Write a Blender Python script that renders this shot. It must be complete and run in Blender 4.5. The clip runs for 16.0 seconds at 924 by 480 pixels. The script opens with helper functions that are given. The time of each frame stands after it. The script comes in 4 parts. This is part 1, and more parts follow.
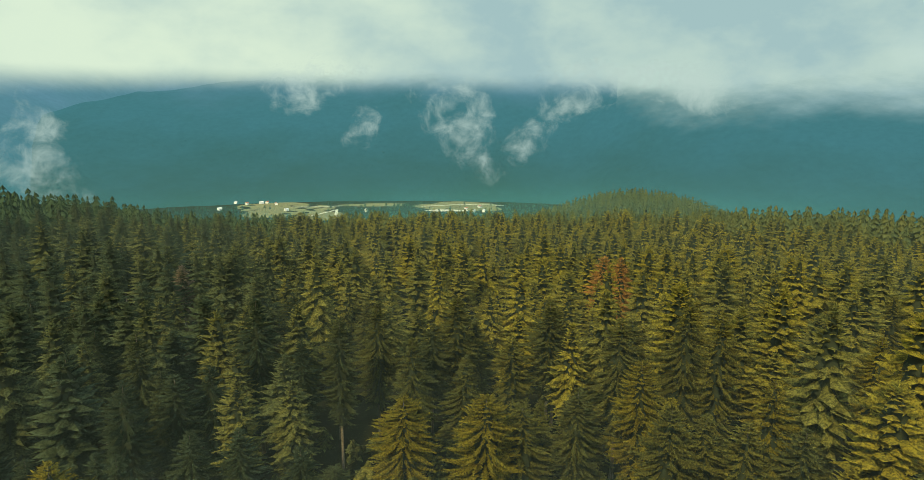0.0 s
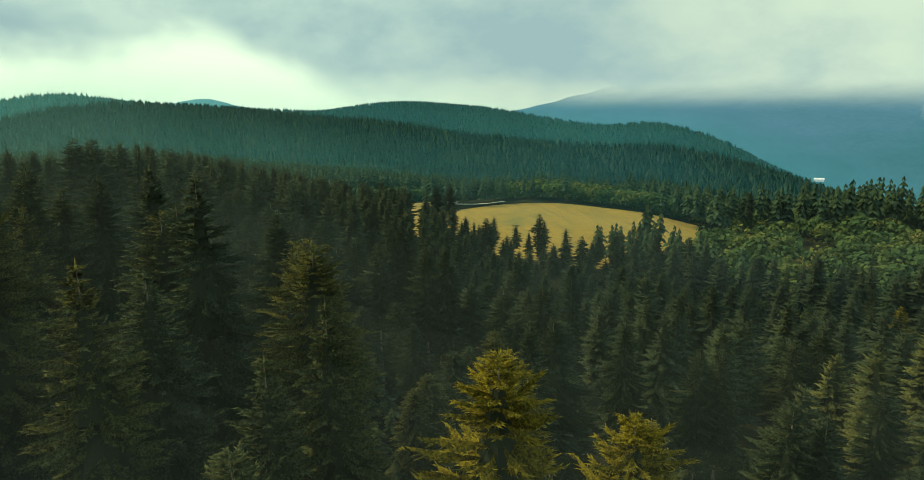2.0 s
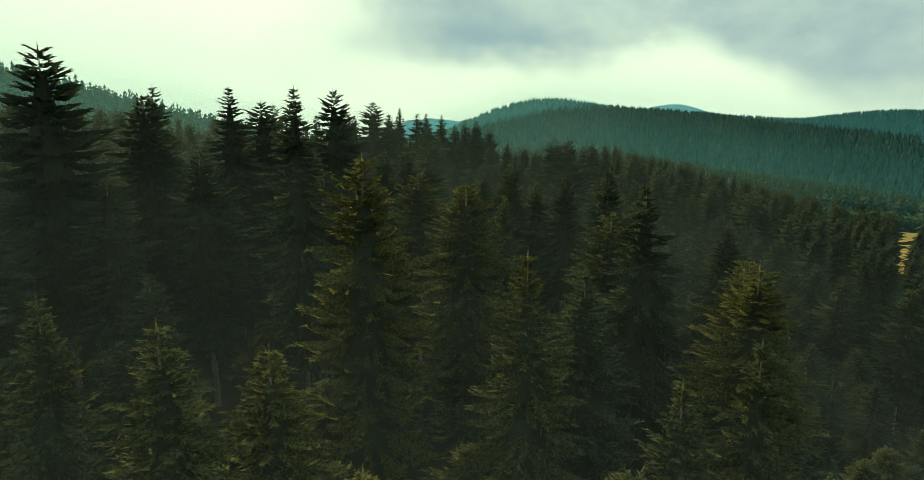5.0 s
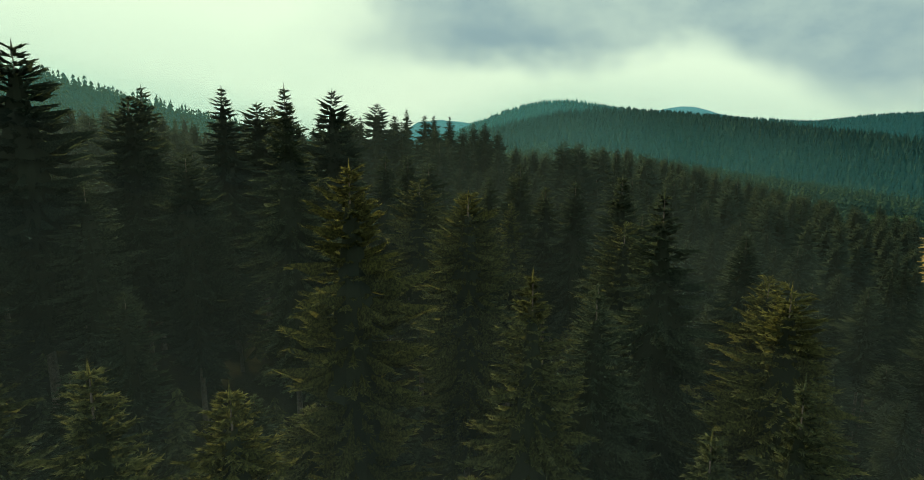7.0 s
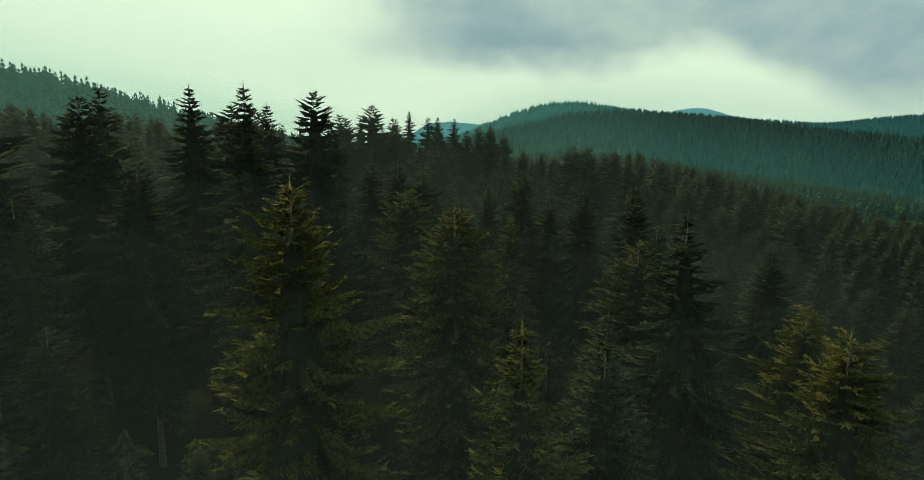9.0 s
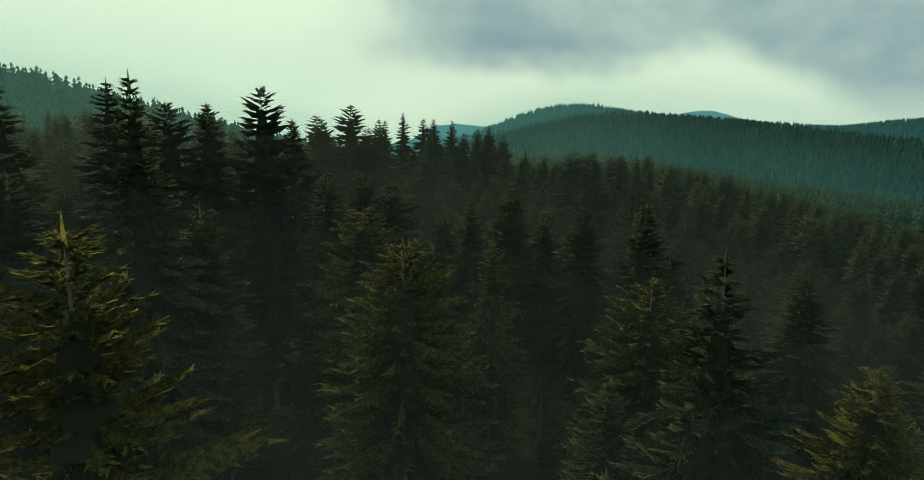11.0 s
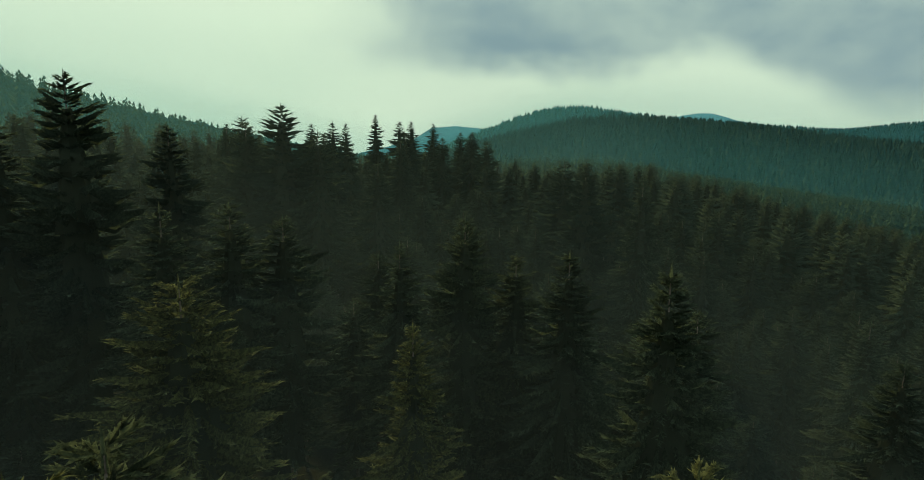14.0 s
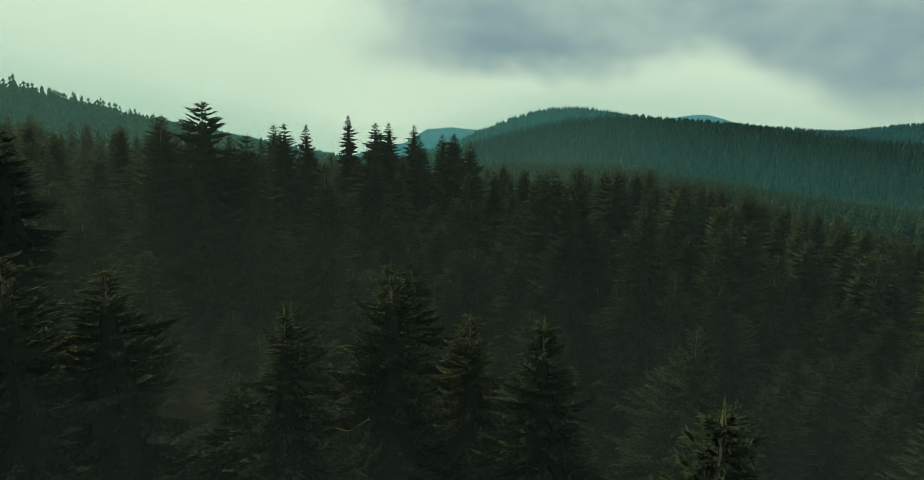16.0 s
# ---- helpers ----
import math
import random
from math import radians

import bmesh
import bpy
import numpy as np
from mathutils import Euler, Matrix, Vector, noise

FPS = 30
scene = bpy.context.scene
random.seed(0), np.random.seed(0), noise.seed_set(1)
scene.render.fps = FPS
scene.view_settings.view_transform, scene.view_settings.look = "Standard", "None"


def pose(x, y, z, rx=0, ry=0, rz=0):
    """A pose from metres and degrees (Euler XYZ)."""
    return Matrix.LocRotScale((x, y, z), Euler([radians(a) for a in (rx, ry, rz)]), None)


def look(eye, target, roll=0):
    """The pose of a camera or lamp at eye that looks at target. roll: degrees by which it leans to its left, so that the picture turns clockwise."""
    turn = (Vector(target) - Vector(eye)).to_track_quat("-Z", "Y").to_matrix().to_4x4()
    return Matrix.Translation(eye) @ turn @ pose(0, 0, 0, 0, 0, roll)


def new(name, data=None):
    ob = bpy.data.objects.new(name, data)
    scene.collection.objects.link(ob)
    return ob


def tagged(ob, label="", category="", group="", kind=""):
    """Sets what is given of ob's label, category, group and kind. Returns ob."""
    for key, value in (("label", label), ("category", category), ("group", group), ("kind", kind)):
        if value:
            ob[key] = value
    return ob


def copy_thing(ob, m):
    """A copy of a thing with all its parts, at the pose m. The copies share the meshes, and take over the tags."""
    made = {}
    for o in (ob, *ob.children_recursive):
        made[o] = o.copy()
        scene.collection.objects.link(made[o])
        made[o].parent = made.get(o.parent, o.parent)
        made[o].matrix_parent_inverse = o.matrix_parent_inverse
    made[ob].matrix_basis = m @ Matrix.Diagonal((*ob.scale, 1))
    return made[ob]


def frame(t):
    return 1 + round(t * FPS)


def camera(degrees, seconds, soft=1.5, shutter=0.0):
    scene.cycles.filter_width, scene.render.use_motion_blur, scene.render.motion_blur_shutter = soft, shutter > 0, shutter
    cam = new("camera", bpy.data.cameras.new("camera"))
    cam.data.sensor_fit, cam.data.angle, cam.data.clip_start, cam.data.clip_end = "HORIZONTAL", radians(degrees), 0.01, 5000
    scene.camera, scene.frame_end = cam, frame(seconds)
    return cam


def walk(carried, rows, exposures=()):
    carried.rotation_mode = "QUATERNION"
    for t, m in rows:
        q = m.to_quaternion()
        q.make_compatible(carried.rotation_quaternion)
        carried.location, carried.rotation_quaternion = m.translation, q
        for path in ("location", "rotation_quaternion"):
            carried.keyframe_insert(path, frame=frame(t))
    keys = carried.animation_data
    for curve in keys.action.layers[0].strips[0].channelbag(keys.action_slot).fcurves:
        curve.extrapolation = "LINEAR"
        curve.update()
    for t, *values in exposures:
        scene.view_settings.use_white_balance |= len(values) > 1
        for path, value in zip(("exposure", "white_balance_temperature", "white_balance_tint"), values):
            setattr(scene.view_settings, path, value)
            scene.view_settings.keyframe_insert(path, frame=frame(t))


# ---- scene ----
cam = camera(70.2, 16.0, soft=0.8)
# seconds, eye, heading (degrees left of north), pitch, roll
PATH = [
    (0, (-0.00, 0.00, 40.00), -17.22, -13.38, 0.79),
    (0.5, (-0.08, 0.13, 40.11), -8.78, -13.46, 0.77),
    (1, (-0.24, 0.27, 40.24), -2.23, -13.41, 0.45),
    (1.1, (-0.27, 0.31, 40.26), 1.60, -13.28, 0.24),
    (1.2, (-0.31, 0.35, 40.28), 5.90, -13.15, 0.03),
    (1.3, (-0.35, 0.38, 40.30), 11.40, -13.01, -0.18),
    (1.4, (-0.39, 0.42, 40.32), 19.20, -12.88, -0.39),
    (1.5, (-0.43, 0.46, 40.34), 27.38, -12.75, -0.61),
    (1.6, (-0.47, 0.51, 40.36), 36.60, -12.65, -0.62),
    (1.7, (-0.51, 0.57, 40.38), 44.80, -12.54, -0.64),
    (1.8, (-0.54, 0.62, 40.39), 53.10, -12.44, -0.66),
    (1.9, (-0.58, 0.68, 40.41), 61.40, -12.33, -0.67),
    (2, (-0.61, 0.73, 40.43), 68.87, -12.23, -0.69),
    (2.1, (-0.65, 0.79, 40.44), 75.00, -12.15, -0.62),
    (2.2, (-0.68, 0.84, 40.45), 80.25, -12.06, -0.55),
    (2.4, (-0.74, 0.95, 40.47), 88.00, -11.89, -0.41),
    (2.5, (-0.77, 1.00, 40.48), 90.59, -11.81, -0.34),
    (2.7, (-0.84, 1.07, 40.49), 94.70, -11.76, -0.26),
    (3, (-0.94, 1.17, 40.51), 98.76, -11.68, -0.15),
    (3.5, (-1.18, 1.23, 40.53), 103.36, -11.63, -0.09),
    (4, (-1.44, 1.26, 40.52), 105.53, -11.60, -0.05),
    (4.5, (-1.78, 1.23, 40.53), 106.71, -11.59, -0.04),
    (7, (-5.49, 0.67, 40.53), 108.29, -11.39, 0.13),
    (7.5, (-6.73, 0.50, 40.54), 108.43, -11.38, 0.17),
    (8, (-8.13, 0.36, 40.54), 108.65, -11.33, 0.15),
    (8.5, (-9.75, 0.17, 40.54), 108.88, -11.27, 0.15),
    (9, (-11.59, -0.04, 40.56), 109.13, -11.26, 0.16),
    (11.5, (-23.66, -1.36, 40.33), 109.75, -11.04, 0.28),
    (12, (-26.50, -1.72, 40.31), 109.73, -10.98, 0.34),
    (12.5, (-29.39, -2.07, 40.31), 109.75, -10.98, 0.34),
    (13, (-32.31, -2.43, 40.31), 109.74, -10.98, 0.34),
    (13.5, (-35.08, -2.79, 40.30), 109.68, -10.92, 0.33),
    (14, (-37.87, -3.20, 40.34), 109.59, -10.90, 0.38),
    (14.5, (-41.01, -3.74, 40.23), 109.56, -10.83, 0.33),
    (15, (-43.93, -4.24, 40.21), 109.43, -10.81, 0.37),
    (15.5, (-46.73, -4.59, 40.27), 109.28, -10.83, 0.43),
    (16, (-49.60, -4.64, 40.19), 109.24, -10.79, 0.44),
]
def heading(eye, yaw, pitch, roll):
    y, p = radians(yaw), radians(pitch)
    way = Vector((-math.sin(y) * math.cos(p), math.cos(y) * math.cos(p), math.sin(p)))
    return look(eye, tuple(Vector(eye) + way * 2.0), roll)


walk(cam, [(t, heading(e, y, p, r)) for t, e, y, p, r in PATH],
     exposures=[(0, 0.26, 6700, 9), (1.5, 0.2, 6500, 6), (2.5, 0.24, 6950, 4), (3.5, 0.25, 7000, 4), (4.5, 0.19, 6900, 6), (7.0, -0.06, 6550, 9), (10.0, -0.19, 6450, 10),
                (16.0, -0.38, 6350, 10)])

# ---- world and sun ----
SUN_YAW, SUN_EL = 136.0, 47.0


def mathn(nt, op, a, b=None, clamp=False):
    n = nt.nodes.new("ShaderNodeMath")
    n.operation, n.use_clamp = op, clamp
    for i, v in enumerate((a, b)):
        if v is None:
            continue
        if isinstance(v, (int, float)):
            n.inputs[i].default_value = v
        else:
            nt.links.new(v, n.inputs[i])
    return n.outputs[0]


def ramp(nt, fac, lo, hi, smooth=True):
    n = nt.nodes.new("ShaderNodeMapRange")
    n.interpolation_type = "SMOOTHSTEP" if smooth else "LINEAR"
    nt.links.new(fac, n.inputs["Value"])
    n.inputs["From Min"].default_value, n.inputs["From Max"].default_value = lo, hi
    return n.outputs[0]


def blend(nt, fac, a, b):
    n = nt.nodes.new("ShaderNodeMix")
    n.data_type = "RGBA"
    for sock, v in ((n.inputs[0], fac), (n.inputs[6], a), (n.inputs[7], b)):
        if isinstance(v, tuple):
            sock.default_value = (*v, 1)
        elif isinstance(v, (int, float)):
            sock.default_value = v
        else:
            nt.links.new(v, sock)
    return n.outputs[2]


def noise_tex(nt, vec, scale, detail=4.0, rough=0.5):
    n = nt.nodes.new("ShaderNodeTexNoise")
    n.inputs["Scale"].default_value, n.inputs["Detail"].default_value, n.inputs["Roughness"].default_value = scale, detail, rough
    if vec is not None:
        nt.links.new(vec, n.inputs["Vector"])
    return n.outputs[0]


def make_world():
    world = bpy.data.worlds.new("sky")
    scene.world = world
    world.use_nodes = True
    nt = world.node_tree
    nt.nodes.clear()
    tc = nt.nodes.new("ShaderNodeTexCoord")
    sep = nt.nodes.new("ShaderNodeSeparateXYZ")
    nt.links.new(tc.outputs["Generated"], sep.inputs[0])
    x, y, z = sep.outputs
    yaw = mathn(nt, "MULTIPLY", mathn(nt, "ARCTAN2", mathn(nt, "MULTIPLY", x, -1.0), y), 57.2958)
    el = mathn(nt, "MULTIPLY", z, 57.2958)
    stretch = nt.nodes.new("ShaderNodeMapping")
    stretch.inputs["Scale"].default_value = (1, 1, 1.7)
    nt.links.new(tc.outputs["Generated"], stretch.inputs[0])
    n = mathn(nt, "MULTIPLY", mathn(nt, "SUBTRACT", noise_tex(nt, stretch.outputs[0], 6.0, 7, 0.56), 0.5), 2.0)
    soft = noise_tex(nt, stretch.outputs[0], 4.4, 6, 0.55)
    yaw = mathn(nt, "ADD", yaw, mathn(nt, "MULTIPLY", n, 9.0))
    # a grey bank in the west above a pale gap; its foot dips in the north-west; the sun's side stays pale
    foot = mathn(nt, "ADD", 3.2, mathn(nt, "MULTIPLY", ramp(nt, yaw, 100, 90), 1.3))
    foot = mathn(nt, "SUBTRACT", foot, mathn(nt, "MULTIPLY", ramp(nt, yaw, 90, 76), 4.8))
    over = mathn(nt, "ADD", mathn(nt, "SUBTRACT", el, foot), mathn(nt, "MULTIPLY", n, 2.8))
    bank = mathn(nt, "MULTIPLY", ramp(nt, over, -0.9, 2.2), mathn(nt, "ADD", 0.48, mathn(nt, "MULTIPLY", ramp(nt, soft, 0.2, 0.75), 0.62)))
    bank = mathn(nt, "MULTIPLY", bank, mathn(nt, "MULTIPLY", ramp(nt, yaw, 124, 108), ramp(nt, yaw, 35, 70)))
    north = mathn(nt, "ADD", mathn(nt, "MULTIPLY", ramp(nt, yaw, 8, -35), 0.62), mathn(nt, "MULTIPLY", ramp(nt, soft, 0.36, 0.7), 0.62))
    north = mathn(nt, "MULTIPLY", north, ramp(nt, yaw, 75, 40))
    grey = mathn(nt, "ADD", bank, north, True)
    pale = blend(nt, ramp(nt, yaw, 58, 86), (0.58, 0.71, 0.575), (0.83, 1.03, 0.775))
    cloud = blend(nt, grey, pale, (0.30, 0.45, 0.47))
    cloud = blend(nt, ramp(nt, yaw, 106, 124), cloud, blend(nt, bank, (0.90, 1.11, 0.82), (0.4, 0.55, 0.53)))
    # unseen clouds opposite the sun, brightened to fill the shaded tree sides
    cloud = blend(nt, ramp(nt, yaw, -48, -85), cloud, (1.0, 1.16, 1.12))
    cloud = blend(nt, ramp(nt, yaw, 165, 178), cloud, (1.0, 1.16, 1.12))
    sky = nt.nodes.new("ShaderNodeTexSky")
    sky.sky_type, sky.sun_disc = "NISHITA", False
    sky.sun_elevation, sky.sun_rotation = radians(SUN_EL), radians(-SUN_YAW)
    blue = nt.nodes.new("ShaderNodeVectorMath")
    blue.operation = "SCALE"
    blue.inputs["Scale"].default_value = 0.08
    nt.links.new(sky.outputs[0], blue.inputs[0])
    # the deck overhead, out of view, brightened for more fill
    colour = blend(nt, ramp(nt, el, 8, 40), cloud, blend(nt, 0.3, (1.32, 1.6, 1.68), blue.outputs[0]))
    bg = nt.nodes.new("ShaderNodeBackground")
    nt.links.new(colour, bg.inputs[0])
    bg.inputs[1].default_value = 1.0
    out = nt.nodes.new("ShaderNodeOutputWorld")
    nt.links.new(bg.outputs[0], out.inputs[0])


make_world()
sun = new("sun", bpy.data.lights.new("sun", "SUN"))
sun.data.energy, sun.data.angle, sun.data.color = 5.0, radians(3), (1.0, 0.81, 0.37)
a, e = radians(SUN_YAW), radians(SUN_EL)
sun.matrix_world = look((-math.sin(a) * 300, math.cos(a) * 300, 300 * math.tan(e)), (0, 0, 0))

# ---- materials ----


def material(name):
    m = bpy.data.materials.new(name)
    m.use_nodes = True
    nt = m.node_tree
    nt.nodes.clear()
    out = nt.nodes.new("ShaderNodeOutputMaterial")
    return m, nt, out


def stops(nt, fac, rows):
    n = nt.nodes.new("ShaderNodeValToRGB")
    nt.links.new(fac, n.inputs[0])
    cr = n.color_ramp
    while len(cr.elements) < len(rows):
        cr.elements.new(0.5)
    for el, (p, c) in zip(cr.elements, rows):
        el.position, el.color = p, (*c, 1)
    return n.outputs[0]


def principled(nt, out, colour, rough=0.8, bump=None, strength=0.3, dist=0.05):
    b = nt.nodes.new("ShaderNodeBsdfPrincipled")
    if isinstance(colour, tuple):
        b.inputs["Base Color"].default_value = (*colour, 1)
    else:
        nt.links.new(colour, b.inputs["Base Color"])
    b.inputs["Roughness"].default_value = rough
    b.inputs["Specular IOR Level"].default_value = 0.25
    if bump is not None:
        bn = nt.nodes.new("ShaderNodeBump")
        bn.inputs["Strength"].default_value, bn.inputs["Distance"].default_value = strength, dist
        nt.links.new(bump, bn.inputs["Height"])
        nt.links.new(bn.outputs[0], b.inputs["Normal"])
    nt.links.new(b.outputs[0], out.inputs[0])
    return b


def position(nt):
    return nt.nodes.new("ShaderNodeNewGeometry").outputs["Position"]


def needle_material(name, rows, lighter=1.5, through_light=0.3, rounded=True, tuft=7.0):
    """Conifer needles: each tree has a tone by chance and place, shoot tips are paler, some light comes through."""
    m, nt, out = material(name)
    tint = nt.nodes.new("ShaderNodeAttribute")
    tint.attribute_name = "tint"
    tip = nt.nodes.new("ShaderNodeAttribute")
    tip.attribute_name = "tip"
    info = nt.nodes.new("ShaderNodeObjectInfo")
    tone = nt.nodes.new("ShaderNodeSeparateColor")
    nt.links.new(info.outputs["Color"], tone.inputs[0])
    v = mathn(nt, "FRACT", mathn(nt, "ADD", tint.outputs["Fac"], tone.outputs[0]))
    base = stops(nt, v, rows)
    patch = noise_tex(nt, position(nt), 1.3, 3)
    base = blend(nt, mathn(nt, "MULTIPLY", ramp(nt, patch, 0.35, 0.7), 0.25), base, tuple(c * 0.55 for c in rows[0][1]))
    # fine noise: needle tufts, and the shaded gaps between them put into colour
    tufts = noise_tex(nt, position(nt), tuft, 5, 0.75)
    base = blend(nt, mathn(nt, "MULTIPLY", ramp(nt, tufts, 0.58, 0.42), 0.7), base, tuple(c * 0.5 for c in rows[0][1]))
    # paler tips: young growth, and the sun on lit tips put into colour
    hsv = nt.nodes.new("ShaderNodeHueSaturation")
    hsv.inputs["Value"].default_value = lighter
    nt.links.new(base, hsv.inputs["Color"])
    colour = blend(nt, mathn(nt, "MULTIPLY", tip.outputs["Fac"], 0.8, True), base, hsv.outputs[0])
    # filler body inside the crown, darker than the shoots to suggest self-shade
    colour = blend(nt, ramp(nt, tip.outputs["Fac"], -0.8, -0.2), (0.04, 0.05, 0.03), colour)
    d = nt.nodes.new("ShaderNodeBsdfDiffuse")
    nt.links.new(colour, d.inputs[0])
    tr = nt.nodes.new("ShaderNodeBsdfTranslucent")
    nt.links.new(colour, tr.inputs[0])
    if rounded:
        # needles stand all round the twigs: the bough turns its light outwards
        outward = nt.nodes.new("ShaderNodeAttribute")
        outward.attribute_name = "outward"
        world = nt.nodes.new("ShaderNodeVectorTransform")
        world.vector_type, world.convert_from, world.convert_to = "NORMAL", "OBJECT", "WORLD"
        nt.links.new(outward.outputs["Vector"], world.inputs[0])
        nt.links.new(world.outputs[0], d.inputs["Normal"])
    mix = nt.nodes.new("ShaderNodeMixShader")
    mix.inputs[0].default_value = through_light
    nt.links.new(d.outputs[0], mix.inputs[1])
    nt.links.new(tr.outputs[0], mix.inputs[2])
    nt.links.new(mix.outputs[0], out.inputs[0])
    return m


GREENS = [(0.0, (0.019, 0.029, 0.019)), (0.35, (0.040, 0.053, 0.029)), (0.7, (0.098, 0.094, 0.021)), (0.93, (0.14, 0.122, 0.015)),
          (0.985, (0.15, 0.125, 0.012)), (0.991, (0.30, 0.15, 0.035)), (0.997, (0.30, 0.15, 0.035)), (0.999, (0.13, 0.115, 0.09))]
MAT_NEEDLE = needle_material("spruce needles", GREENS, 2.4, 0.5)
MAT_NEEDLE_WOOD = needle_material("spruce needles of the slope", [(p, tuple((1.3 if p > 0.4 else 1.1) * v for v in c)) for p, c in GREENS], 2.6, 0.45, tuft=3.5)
MAT_NEEDLE_RIDGE = needle_material("ridge spruce needles", [(0.0, (0.034, 0.060, 0.036)), (0.5, (0.05, 0.076, 0.036)), (1.0, (0.12, 0.122, 0.034))], 1.4, 0.25)
# blue-green of the distance: haze put into the needle colour
MAT_NEEDLE_FAR = needle_material("hazed distant spruce needles", [(0.0, (0.026, 0.05, 0.036)), (0.5, (0.034, 0.06, 0.04)), (1.0, (0.055, 0.075, 0.042))], 1.1, 0.15, tuft=0.6)
MAT_LEAF = needle_material("bush leaves", [(0.0, (0.04, 0.075, 0.032)), (0.6, (0.065, 0.105, 0.036)), (1.0, (0.12, 0.135, 0.036))], 1.15, 0.3, rounded=False)


def bark_material():
    m, nt, out = material("spruce bark")
    n = noise_tex(nt, position(nt), 6.0, 5, 0.6)
    c = stops(nt, n, [(0.3, (0.08, 0.065, 0.045)), (0.6, (0.17, 0.14, 0.105)), (0.8, (0.26, 0.23, 0.19))])
    principled(nt, out, c, 0.9, n, 0.6, 0.03)
    return m


MAT_BARK = bark_material()


def floor_material():
    m, nt, out = material("forest floor")
    n = noise_tex(nt, position(nt), 0.35, 6, 0.6)
    n2 = noise_tex(nt, position(nt), 3.0, 5, 0.6)
    # kept near black: shade under the trees put into the floor colour
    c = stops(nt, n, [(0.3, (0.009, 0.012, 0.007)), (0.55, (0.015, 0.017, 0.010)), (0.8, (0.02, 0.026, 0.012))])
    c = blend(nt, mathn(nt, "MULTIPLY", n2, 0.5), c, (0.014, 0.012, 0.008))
    principled(nt, out, c, 1.0, n2, 0.8, 0.2).inputs["Specular IOR Level"].default_value = 0.0
    return m


def meadow_material():
    m, nt, out = material("dry meadow grass")
    stretch = nt.nodes.new("ShaderNodeMapping")
    stretch.inputs["Rotation"].default_value = (0, 0, radians(66))
    stretch.inputs["Scale"].default_value = (0.35, 2.2, 1)
    nt.links.new(position(nt), stretch.inputs[0])
    n = noise_tex(nt, position(nt), 0.045, 6, 0.62)
    swaths = noise_tex(nt, stretch.outputs[0], 0.12, 5, 0.6)
    n2 = noise_tex(nt, position(nt), 0.9, 5, 0.7)
    c = stops(nt, n, [(0.3, (0.112, 0.09, 0.014)), (0.5, (0.163, 0.112, 0.012)), (0.68, (0.09, 0.086, 0.017))])
    c = blend(nt, mathn(nt, "MULTIPLY", ramp(nt, swaths, 0.45, 0.7), 0.55), c, (0.085, 0.07, 0.014))
    c = blend(nt, mathn(nt, "MULTIPLY", ramp(nt, n2, 0.4, 0.75), 0.5), c, (0.07, 0.078, 0.018))
    principled(nt, out, c, 0.95, n2, 0.7, 0.3)
    return m


MAT_FLOOR, MAT_MEADOW = floor_material(), meadow_material()


def plain_material(name, colour, rough=0.7, spread=0.2, scale=2.0):
    m, nt, out = material(name)
    n = noise_tex(nt, position(nt), scale, 5, 0.6)
    c = blend(nt, n, tuple(v * (1 - spread) for v in colour), tuple(min(1, v * (1 + spread)) for v in colour))
    principled(nt, out, c, rough, n, 0.2, 0.02)
    return m


MAT_PLASTER = plain_material("white plaster", (0.8, 0.78, 0.74))
MAT_ROOF_RED = plain_material("red roof tiles", (0.3, 0.13, 0.08))
MAT_ROOF_GREY = plain_material("grey sheet roof", (0.5, 0.52, 0.54))
MAT_GRAVEL = plain_material("pale gravel", (0.4, 0.37, 0.28))
MAT_FIELD = plain_material("valley field", (0.115, 0.105, 0.038), 0.95, 0.6, 0.02)
MAT_GLASS = plain_material("dark window glass", (0.03, 0.04, 0.05), 0.15)


